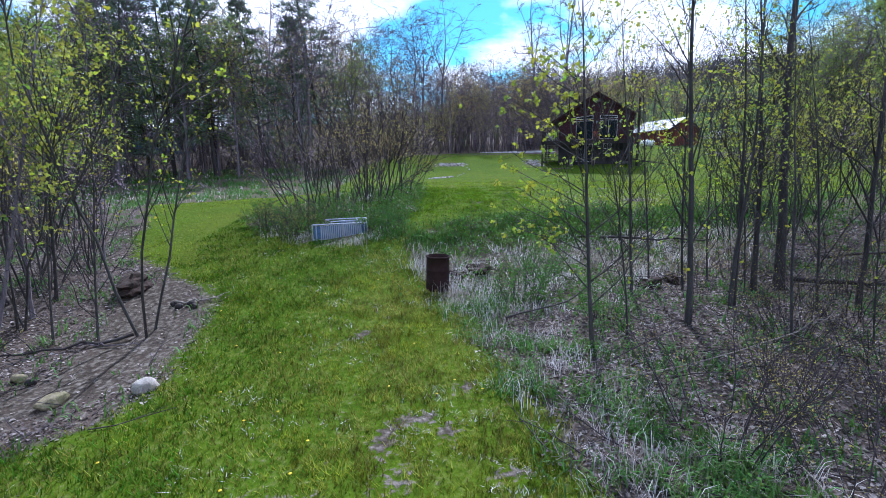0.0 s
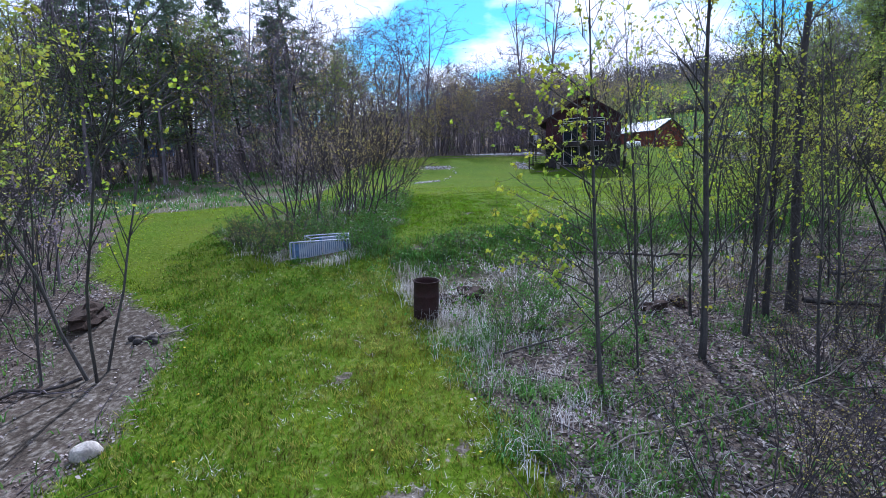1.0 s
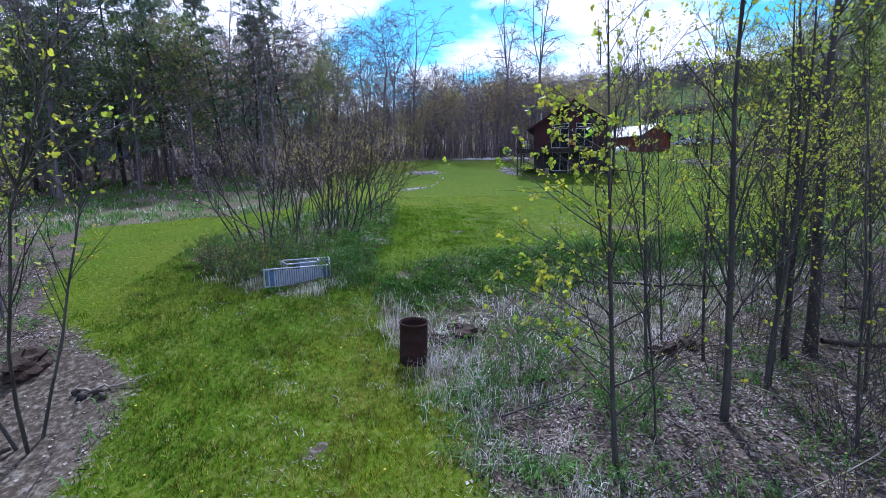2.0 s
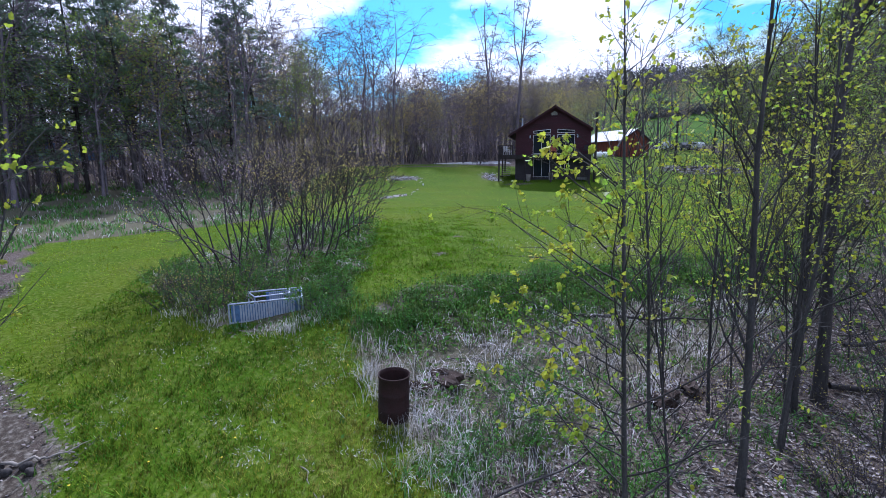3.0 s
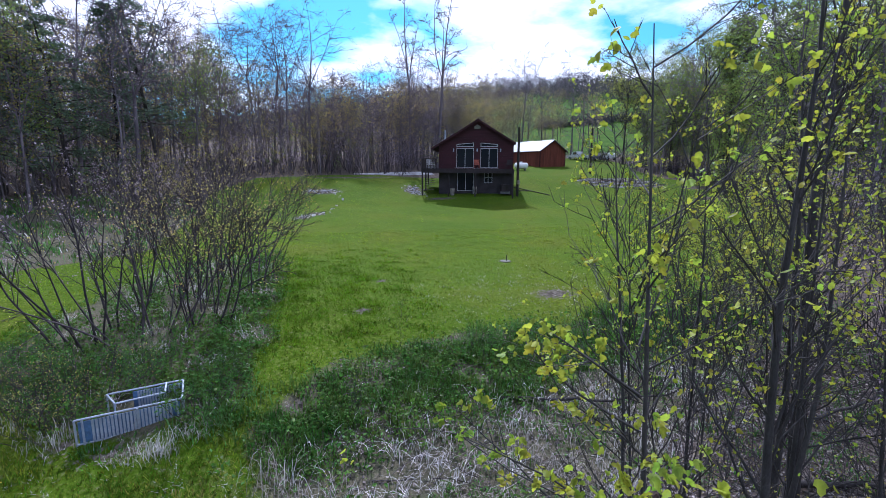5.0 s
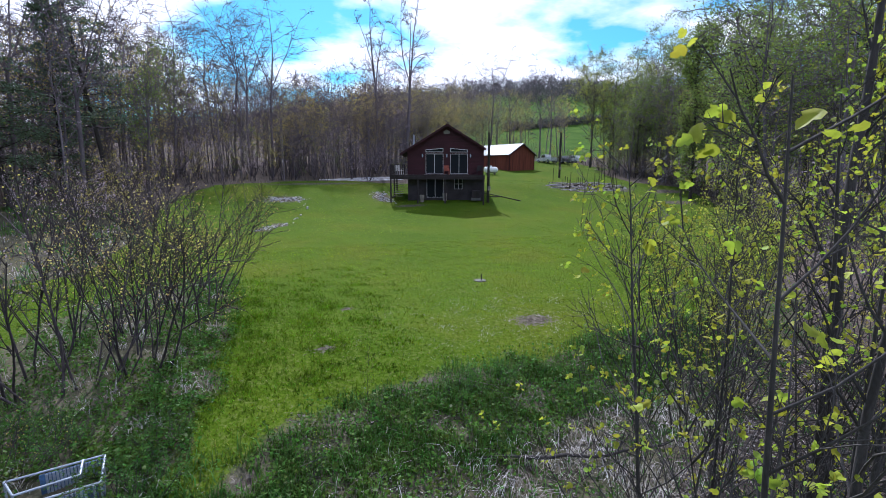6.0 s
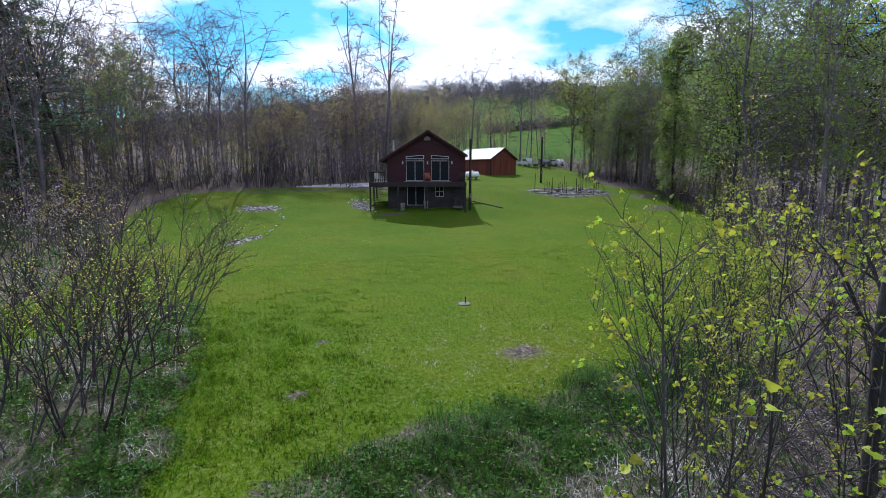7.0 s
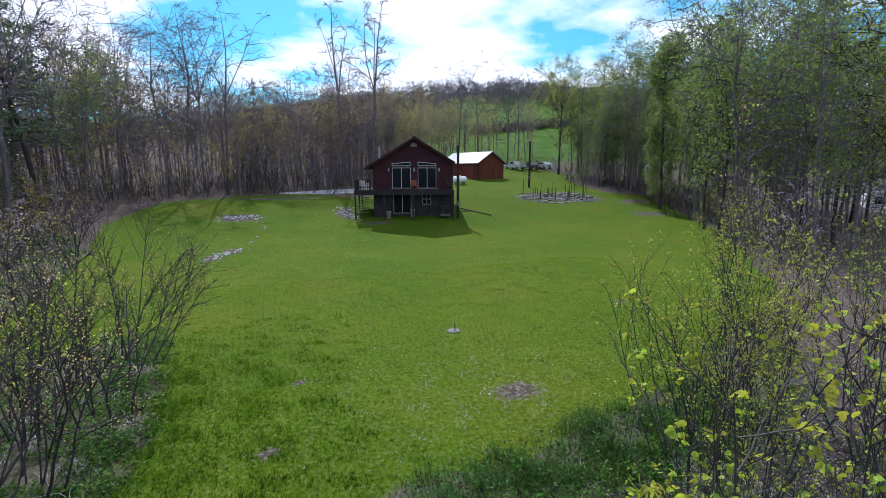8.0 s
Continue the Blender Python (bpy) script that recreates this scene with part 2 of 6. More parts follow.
def stone(seed, sx, sy, sz, rough=1.0, fine=3):
    """A rounded, dented lump."""
    bm = bmesh.new()
    bmesh.ops.create_icosphere(bm, subdivisions=fine, radius=1.0)
    for v in bm.verts:
        d = 1 + 0.28 * rough * noise.noise(v.co * 1.3 + Vector((seed * 7.1, 0, 0))) + 0.08 * rough ** 1.5 * noise.noise(v.co * 4 + Vector((0, seed * 3.3, 0)))
        v.co = Vector((v.co.x * sx, v.co.y * sy, v.co.z * sz)) * d
    return bm


def sstep(a, b, x):
    t = np.clip((np.asarray(x, float) - a) / (b - a), 0, 1)
    return t * t * (3 - 2 * t)


def wave(x, y, s, seed=0.0):
    """Smooth uneven values from -1 to 1, for arrays."""
    x, y = np.asarray(x, float) / s + seed * 1.7, np.asarray(y, float) / s - seed * 2.3
    return (np.sin(x * 1.9 + 1.3 * np.sin(y * 1.1 + seed)) + np.sin(y * 2.3 + 1.7 * np.sin(x * 0.9 - seed)) + np.sin((x + y) * 3.7 + 2 * np.sin(x * 2.1 - y))) / 3


# ---- the lie of the land ----
GY = [-200, -30, 5, 9, 12, 14, 16, 18, 20.5, 25, 35, 45, 51, 58, 65, 90, 130, 200, 300, 420, 520, 900]
GZ = [-2, -0.4, -0.1, 0.1, 0.34, 0.75, 1.3, 1.62, 1.95, 2.2, 2.35, 2.52, 2.75, 3.7, 5.1, 7.6, 14.5, 32, 58, 85, 93, 96]


def ground_z(x, y):
    x, y = np.asarray(x, float), np.asarray(y, float)
    z = (np.interp(y, GY, GZ) + np.interp(y - 0.8, GY, GZ) + np.interp(y + 0.8, GY, GZ)) / 3
    z = z - 0.75 * sstep(-1, -11, x) * sstep(12, 18, y) * sstep(52, 36, y)
    z = z - 0.35 * sstep(-2.5, -7, x) * sstep(13, 9, y)
    z = z + 0.45 * np.exp(-((x - 21) / 5) ** 2 - ((y - 57) / 5) ** 2)
    z = np.where(y > 90, np.interp(90, GY, GZ) + (z - np.interp(90, GY, GZ)) * (0.2 + 0.8 * sstep(-150, 260, x)), z)
    z = z + 0.03 * wave(x, y, 1.6, 1.0) + 0.05 * wave(x, y, 5.0, 2.0)
    return z


def gz(x, y):
    return float(ground_z(x, y))


def inside(poly, x, y):
    """Which of the points lie within a closed outline."""
    x, y = np.asarray(x, float), np.asarray(y, float)
    hit = np.zeros(x.shape, bool)
    for (x0, y0), (x1, y1) in zip(poly, poly[1:] + poly[:1]):
        cross = (y0 > y) != (y1 > y)
        with np.errstate(divide="ignore", invalid="ignore"):
            hit ^= cross & (x < (x1 - x0) * (y - y0) / (y1 - y0 + 1e-12) + x0)
    return hit


def soft_inside(poly, x, y, rough=0.6, seed=1.0, blur=0.5):
    """The same with an uneven, feathered border: the mean over a few shifted points."""
    x, y = np.asarray(x, float), np.asarray(y, float)
    wx, wy = x + rough * wave(x, y, 1.1, seed), y + rough * wave(x, y, 1.3, seed + 4)
    total = np.zeros(x.shape)
    for a in range(8):
        total += inside(poly, wx + blur * math.cos(a * 0.785), wy + blur * math.sin(a * 0.785))
    return total / 8


LAWN = [(-9, -30), (-8.6, 3.5), (-6.2, 6.0), (-5.2, 6.7), (-4.7, 7.5), (-5.0, 8.9), (-5.4, 10.8), (-5.9, 11.8), (-8.2, 13.6), (-11, 16.5), (-14, 23), (-17, 27), (-13, 31.5), (-9, 36), (-9, 50), (-10, 58), (-6, 66),
        (2, 69.3), (9, 69.6), (14, 66.5), (20, 66), (28, 74), (34, 88), (42, 103), (62, 105), (62, 88), (54, 76), (51, 66), (57, 62), (54, 55), (47, 44.5), (38, 35), (26, 24), (14, 19.5), (8, 18.6),
        (3.5, 18.1), (0.6, 17.3), (-0.9, 16.0), (-1.1, 14.5), (-0.35, 12.7), (0.35, 11.3), (0.8, 8.5), (1.5, 6), (1.8, 4.6), (2.2, -30)]
SHRUB_BED = [(-8.3, 20.2), (-6.2, 17.6), (-4.8, 16.0), (-2.2, 15.7), (-1.6, 17), (-1.2, 19.5), (-1.2, 24), (-1.6, 28.5), (-4, 30), (-7, 27)]
MULCH_BED = [(-5.0, 7.4), (-5.4, 9.2), (-5.7, 11.3), (-6.6, 12.6), (-7.8, 13.0), (-8.6, 12.0), (-7.4, 10.2), (-7.2, 8.2), (-8.4, 7.0), (-6.4, 6.7)]
BANK = [(-1.5, 14.6), (-0.8, 16.2), (1, 17.4), (4, 18.2), (9, 18.7), (14, 19.7), (20, 23.5), (22, 21), (14, 16.5), (8, 14), (5, 12.2), (2.2, 10.2), (0.6, 10.2), (-0.8, 12.4)]


# ---- ground ----
def axis_steps(stops):
    out = []
    for (a, step), (b, _) in zip(stops, stops[1:]):
        out.append(np.arange(a, b, step))
    return np.concatenate(out + [[stops[-1][0]]])


def build_ground():
    xs = axis_steps([(-1500, 150), (-300, 30), (-90, 6), (-30, 1.0), (-10, 0.28), (12, 0.8), (60, 6), (180, 30), (600, 150), (1500, 1)])
    ys = axis_steps([(-600, 100), (-100, 12), (-4, 1.0), (3, 0.28), (24, 0.6), (70, 4), (150, 12), (560, 60), (1400, 300), (3000, 1)])
    X, Y = np.meshgrid(xs, ys)
    Z = ground_z(X, Y)
    verts = np.stack([X, Y, Z], -1).reshape(-1, 3)
    ny, nx = X.shape
    i = (np.arange(ny - 1)[:, None] * nx + np.arange(nx - 1)).ravel()
    me = raw_mesh("ground", verts, [np.stack([i, i + 1, i + nx + 1, i + nx], -1)], None, True)
    x, y = verts[:, 0], verts[:, 1]
    lawn = soft_inside(LAWN, x, y, 0.35, 1) * (1 - soft_inside(SHRUB_BED, x, y, 0.4, 2))
    bank = np.maximum(soft_inside(BANK, x, y, 0.5, 3), soft_inside(SHRUB_BED, x, y, 0.4, 2))
    left_meadow = soft_inside([(-15, 22), (-40, 30), (-40, 56), (-14, 60), (-9, 50), (-9, 36), (-13, 31.5), (-17, 27)], x, y, 1.0, 5)
    bank = np.maximum(bank, left_meadow * 0.8)
    dirt = soft_inside(MULCH_BED, x, y, 0.3, 6)
    for cx, cy, rx, ry in BARE + [(41.2, 63.2, 6.0, 2.6)]:
        dirt = np.maximum(dirt, 1.25 * np.exp(-((x - cx) / rx) ** 2 - ((y - cy) / ry) ** 2))
    far = sstep(105, 125, y) * (1 - sstep(390, 420, y + 0.25 * x)) * sstep(25, 60, x)
    col = me.attributes.new("cover", "FLOAT_COLOR", "POINT")
    col.data.foreach_set("color", np.stack([lawn, bank, np.clip(dirt * 0.85, 0, 1), far], -1).astype(np.float32).ravel())

    m = bpy.data.materials.new("lawn, litter and bare earth")
    m.use_nodes = True
    n, l = m.node_tree.nodes, m.node_tree.links
    b = n["Principled BSDF"]
    b.inputs["Roughness"].default_value, b.inputs["Specular IOR Level"].default_value = 0.95, 0.03
    at = n.new("ShaderNodeAttribute"); at.attribute_name = "cover"
    sp = n.new("ShaderNodeSeparateColor"); l.new(at.outputs["Color"], sp.inputs[0])
    tc = n.new("ShaderNodeTexCoord")

    def speckle(scale, detail=5.0, rough=0.6):
        t = n.new("ShaderNodeTexNoise")
        t.inputs["Scale"].default_value, t.inputs["Detail"].default_value, t.inputs["Roughness"].default_value = scale, detail, rough
        l.new(tc.outputs["Object"], t.inputs["Vector"])
        return t.outputs["Fac"]

    def ramp(value, *stops):
        r = n.new("ShaderNodeValToRGB")
        e = r.color_ramp.elements
        e[0].position, e[0].color = stops[0][0], (*stops[0][1], 1)
        e[1].position, e[1].color = stops[-1][0], (*stops[-1][1], 1)
        for pos, c in stops[1:-1]:
            e.new(pos).color = (*c, 1)
        l.new(value, r.inputs["Fac"])
        return r.outputs["Color"]

    def blend(fac, a, c):
        x = n.new("ShaderNodeMix"); x.data_type = "RGBA"
        l.new(fac, x.inputs["Factor"]); l.new(a, x.inputs["A"]); l.new(c, x.inputs["B"])
        return x.outputs["Result"]

    def edge(mask, noise_out, gain=0.5, lo=0.42, hi=0.58):
        """Breaks up a soft mask with noise."""
        a = n.new("ShaderNodeMath"); a.operation = "MULTIPLY_ADD"
        l.new(noise_out, a.inputs[0]); a.inputs[1].default_value = gain; l.new(mask, a.inputs[2])
        s = n.new("ShaderNodeMath"); s.operation = "SUBTRACT"; s.inputs[1].default_value = gain / 2
        l.new(a.outputs[0], s.inputs[0])
        r = n.new("ShaderNodeMapRange")
        r.inputs["From Min"].default_value, r.inputs["From Max"].default_value = lo, hi
        l.new(s.outputs[0], r.inputs["Value"])
        return r.outputs[0]

    broad, mid, fine, grit = speckle(0.16), speckle(1.3), speckle(9.0), speckle(45.0)
    lawn_c = blend(mid, ramp(broad, (0.35, (0.046, 0.095, 0.002)), (0.5, (0.066, 0.112, 0.003)), (0.65, (0.095, 0.115, 0.007))),
                   ramp(fine, (0.36, (0.01, 0.02, 0.003)), (0.5, (0.05, 0.085, 0.005)), (0.68, (0.14, 0.145, 0.05))))
    litter_c = blend(mid, ramp(fine, (0.3, (0.03, 0.022, 0.018)), (0.5, (0.085, 0.065, 0.056)), (0.7, (0.22, 0.19, 0.175))),
                     ramp(grit, (0.3, (0.03, 0.023, 0.018)), (0.5, (0.075, 0.06, 0.047)), (0.68, (0.2, 0.175, 0.155))))
    bank_c = blend(mid, ramp(fine, (0.35, (0.03, 0.055, 0.015)), (0.65, (0.12, 0.105, 0.065))), ramp(grit, (0.35, (0.045, 0.038, 0.027)), (0.65, (0.17, 0.145, 0.115))))
    dirt_c = ramp(fine, (0.32, (0.032, 0.025, 0.02)), (0.5, (0.07, 0.058, 0.046)), (0.7, (0.19, 0.17, 0.145)))
    meadow_c = ramp(broad, (0.35, (0.032, 0.075, 0.008)), (0.65, (0.06, 0.105, 0.014)))
    c = blend(edge(sp.outputs["Green"], mid), litter_c, bank_c)
    c = blend(edge(sp.outputs["Red"], fine), c, lawn_c)
    c = blend(edge(sp.outputs["Blue"], fine, 2.2, 0.35, 0.6), c, dirt_c)
    c = blend(at.outputs["Alpha"], c, meadow_c)
    l.new(c, b.inputs["Base Color"])
    bp = n.new("ShaderNodeBump"); bp.inputs["Strength"].default_value, bp.inputs["Distance"].default_value = 0.8, 0.05
    l.new(fine, bp.inputs["Height"]); l.new(bp.outputs[0], b.inputs["Normal"])
    me.materials.append(m)
    return tagged(new("ground", me), "sloping ground of mown lawn, leaf litter and bare earth", "ground", kind="structure")


# bare or muddy places: x, y and half sizes
BARE = [(-0.8, 5.9, 0.16, 0.4), (-0.35, 6.3, 0.3, 0.14), (-0.6, 5.1, 0.16, 0.3), (-1.4, 6.8, 0.09, 0.18), (0.3, 7.2, 0.14, 0.12), (-1.57, 9.2, 0.15, 0.2), (0.8, 5.2, 0.2, 0.12), (0.05, 6.0, 0.14, 0.2),
        (-1.9, 4.6, 0.5, 0.2), (-0.2, 15.9, 0.35, 0.28), (-3.5, 15.42, 0.7, 0.2), (-4.6, 15.8, 0.25, 0.2), (8.5, 20.8, 0.8, 0.45), (1.55, 20.4, 0.35, 0.15), (17.4, 26.3, 0.4, 0.2), (2.6, 23.4, 0.3, 0.15), (1.0, 59.0, 1.9, 1.3), (-0.7, 44.6, 0.7, 1.2), (0.5, 46.7, 0.7, 0.8),
        (8.6, 25.6, 0.4, 0.25), (11.3, 59.3, 1.0, 2.2), (13.4, 54.6, 1.6, 0.5), (47.6, 53.2, 2.6, 1.2), (52, 60, 3.0, 1.2), (5.0, 66.5, 6.0, 0.7), (46, 61.5, 1.6, 0.7)]
ground = build_ground()


# ---- trees ----
class Wood:
    """Collects tapered tubes, and leaves, in arrays."""

    def __init__(self):
        self.v, self.f, self.t, self.n = [], [], [], 0
        self.leaf_at, self.leaf_dir = [], []

    def tube(self, pts, radii, k=4):
        pts = np.asarray(pts, float)
        d = np.gradient(pts, axis=0)
        d /= np.linalg.norm(d, axis=1, keepdims=True) + 1e-9
        ref = np.array([0.31, 0.95, 0.05]) if abs(d[0, 1]) < 0.8 else np.array([0.95, 0.1, 0.3])
        u = np.cross(d, ref); u /= np.linalg.norm(u, axis=1, keepdims=True) + 1e-9
        w = np.cross(d, u)
        m = len(pts)
        if k == 2:
            if m == 2:
                edge = u[0] * radii[0] * 1.5
                self.v.append(np.stack([pts[0] - edge, pts[0] + edge, pts[1]]))
                self.t.append(np.array([[0, 1, 2]]) + self.n)
                self.n += 3
                return
            edge = u * np.asarray(radii)[:, None] * 1.25
            self.v.append(np.stack([pts - edge, pts + edge], 1).reshape(-1, 3))
            i = np.arange(m - 1) * 2 + self.n
            self.f.append(np.stack([i, i + 1, i + 3, i + 2], -1))
            self.n += 2 * m
            return
        a = np.arange(k) * 2 * np.pi / k
        ring = pts[:, None] + np.asarray(radii)[:, None, None] * (np.cos(a)[None, :, None] * u[:, None] + np.sin(a)[None, :, None] * w[:, None])
        i = np.arange((m - 1) * k).reshape(m - 1, k)
        j = (i // k) * k + (i + 1) % k
        self.v.append(ring.reshape(-1, 3))
        self.f.append(np.stack([i, j, j + k, i + k], -1).reshape(-1, 4) + self.n)
        self.n += m * k

    def wood(self, name, mat):
        return raw_mesh(name, np.concatenate(self.v), [np.concatenate(self.f)] + ([np.concatenate(self.t)] if self.t else []), mat, True)

    def leaves(self, name, mat, size, rs, lobed=False, droop=0.4, simple=False):
        return leaf_mesh(name, mat, np.array(self.leaf_at), np.array(self.leaf_dir), size, rs, lobed, droop, simple)


def leaf_mesh(name, mat, at, way, size, rs, lobed=False, droop=0.4, simple=False):
    """Many small folded leaves, each an island of its own."""
    n = len(at)
    way = way + rs.normal(0, 0.6, (n, 3)) + np.array([0, 0, -droop])
    way /= np.linalg.norm(way, axis=1, keepdims=True)
    side = np.cross(way, rs.normal(0, 1, (n, 3))); side /= np.linalg.norm(side, axis=1, keepdims=True) + 1e-9
    up = np.cross(side, way)
    s = size * rs.uniform(0.55, 1.35, (n, 1))
    if lobed:
        half = [(0.08, 0.28, 0.04), (0.42, 0.46, 0.1), (0.52, 0.25, 0.08), (0.78, 0.26, 0.04)]
        rows = [(0, 0, 0)] + half + [(1.0, 0.0, -0.1)] + [(a, -b, c) for a, b, c in half[::-1]]
        faces = [[0, i + 1, i] for i in range(1, 9)]
    elif simple:
        rows = [(0, 0, 0), (0.75, 0.42, 0), (0.9, -0.36, 0)]
        faces = [[0, 1, 2]]
    else:
        rows = [(0, 0, 0), (0.5, 0.34, 0.1), (1.0, 0, 0), (0.5, -0.34, 0.1)]
        faces = [[0, 2, 1], [0, 3, 2]]
    v = np.stack([at + s * (a * way + b * side + c * up) for a, b, c in rows], 1)
    k = len(rows)
    f = (np.arange(n)[:, None, None] * k + np.array(faces)[None]).reshape(-1, 3)
    return raw_mesh(name, v.reshape(-1, 3), [f], mat)


def path_of(rs, p, d, length, n, wander, lift):
    """The points of one wandering limb."""
    pts = [np.array(p, float)]
    d = np.array(d, float) / np.linalg.norm(d)
    for _ in range(n):
        d = d + rs.normal(0, wander, 3) + np.array([0, 0, lift])
        d /= np.linalg.norm(d)
        pts.append(pts[-1] + d * length / n)
    return np.array(pts)


def point_on(pts, t):
    i = min(int(t * (len(pts) - 1)), len(pts) - 2)
    u = t * (len(pts) - 1) - i
    d = pts[i + 1] - pts[i]
    return pts[i] * (1 - u) + pts[i + 1] * u, d / (np.linalg.norm(d) + 1e-9)


def turned(rs, d, spread):
    """A way that leaves d by about that angle, on a chance side."""
    r = np.cross(d, rs.normal(0, 1, 3)); r /= np.linalg.norm(r) + 1e-9
    return d * math.cos(spread) + r * math.sin(spread)


def hardwood(seed, height, radius, clear=0.4, limbs=14, spread=0.8, reach=0.28, subs=5, twigs=4, leaves=2, lean=0.03, wander=0.05, trunk_sides=6, sub_len=0.45, twig_len=0.4, lift=0.06, near=False):
    """A leaf-bearing tree: trunk, limbs, branches and twigs, with leaves towards the tips."""
    rs = np.random.default_rng(seed)
    w = Wood()
    trunk = path_of(rs, (0, 0, -0.25), (rs.normal(0, lean), rs.normal(0, lean), 1), height, 12, wander, 0.03)
    w.tube(trunk, radius * (1 - np.linspace(0, 1, 13) ** 1.2 * 0.9) * np.r_[1.35, 1.08, np.ones(11)], trunk_sides)
    for i in range(limbs):
        t = clear + (0.98 - clear) * (i + rs.uniform(0, 0.9)) / limbs
        p, d = point_on(trunk, t)
        length = height * reach * (1.15 - 0.75 * (t - clear) / (1 - clear)) * rs.uniform(0.6, 1.2)
        limb = path_of(rs, p, turned(rs, d, spread * rs.uniform(0.7, 1.2)), length, 4, 0.13, lift)
        r = max(radius * (1 - t * 0.9) * 0.5, 0.008 if near else 0.006)
        w.tube(limb, np.linspace(r, r * 0.35, 5), 4 if r > 0.03 else 3)
        for _ in range(subs):
            s = rs.uniform(0.2, 1)
            q, e = point_on(limb, s)
            sub = path_of(rs, q, turned(rs, e, rs.uniform(0.4, 0.9)), length * sub_len * rs.uniform(0.5, 1.1), 2, 0.18, lift)
            r2 = max(r * (1 - 0.6 * s) * 0.5, 0.004 if near else 0.0)
            w.tube(sub, np.linspace(r2, r2 * 0.4, 3), 3 if near else 2)
            for _ in range(twigs):
                a, g = point_on(sub, rs.uniform(0.2, 1))
                tip = path_of(rs, a, turned(rs, g, rs.uniform(0.3, 0.9)), length * sub_len * twig_len * rs.uniform(0.5, 1.2), 1, 0.2, lift)
                w.tube(tip, (r2 * 0.5, r2 * 0.2), 2)
                for _ in range(leaves):
                    at, _ = point_on(tip, 0.99 if near else rs.uniform(0.3, 1.0))
                    w.leaf_at.append(at + rs.normal(0, 0.025 if near else 0.04, 3)); w.leaf_dir.append(g)
    return w, rs


def woodland_tree(seed, height, radius, fork=0.5, leaders=3, limbs=8, subs=5, twigs=4, leaves=2, low=4, reach=0.16, flare=0.45, low_from=0.45, puff=0.2):
    """A forest tree: a straight bole that forks into leaders, with lacy limbs, twigs and buds or leaves."""
    rs = np.random.default_rng(seed)
    w = Wood()
    top = height * fork
    bole = path_of(rs, (0, 0, -0.3), (rs.normal(0, 0.02), rs.normal(0, 0.02), 1), top, 8, 0.02, 0.02)
    w.tube(bole, radius * np.linspace(1, 0.66, 9) * np.r_[1.3, 1.07, np.ones(7)], 6)
    carriers = []
    for i in range(leaders):
        a = i * 6.28 / leaders + rs.normal(0, 0.4)
        tilt = flare * rs.uniform(0.35, 1.1) if i else 0.08
        main = path_of(rs, bole[-1], (math.sin(tilt) * math.cos(a), math.sin(tilt) * math.sin(a), math.cos(tilt)), (height - top) * rs.uniform(0.7, 1.05), 6, 0.07, 0.05)
        r = radius * (0.55 if i == 0 else 0.4)
        w.tube(main, np.linspace(r, r * 0.15, 7), 4)
        carriers += [(main, r, 0.08 + 0.9 * (k + rs.uniform(0, 0.9)) / limbs) for k in range(limbs)]
    carriers += [(bole, radius * 0.45, low_from + (1 - low_from) * (k + rs.uniform(0, 0.9)) / low) for k in range(low)]
    for main, r, s in carriers:
        q, e = point_on(main, min(s, 0.99))
        length = height * reach * (1.1 - 0.65 * s if main is not bole else 0.8) * rs.uniform(0.55, 1.2)
        limb = path_of(rs, q, turned(rs, e, rs.uniform(0.65, 1.25)), length, 4, 0.16, 0.02)
        r1 = max(r * (1 - 0.8 * s) * 0.55, 0.032)
        w.tube(limb, np.linspace(r1, 0.018, 5), 3)
        for _ in range(subs):
            p, g = point_on(limb, rs.uniform(0.2, 1))
            sub = path_of(rs, p, turned(rs, g, rs.uniform(0.5, 1.2)), length * 0.55 * rs.uniform(0.5, 1.1), 2, 0.2, 0.01)
            w.tube(sub, (0.022, 0.017, 0.012), 2)
            for _ in range(twigs):
                a, h = point_on(sub, rs.uniform(0.15, 1))
                tip = path_of(rs, a, turned(rs, h, rs.uniform(0.5, 1.3)), length * 0.28 * rs.uniform(0.5, 1.2), 1, 0.2, 0.0)
                w.tube(tip, (0.015, 0.004), 2)
                for _ in range(leaves):
                    w.leaf_at.append(point_on(tip, rs.uniform(0.3, 1.0))[0] + rs.normal(0, puff, 3)); w.leaf_dir.append(h)
    return w, rs


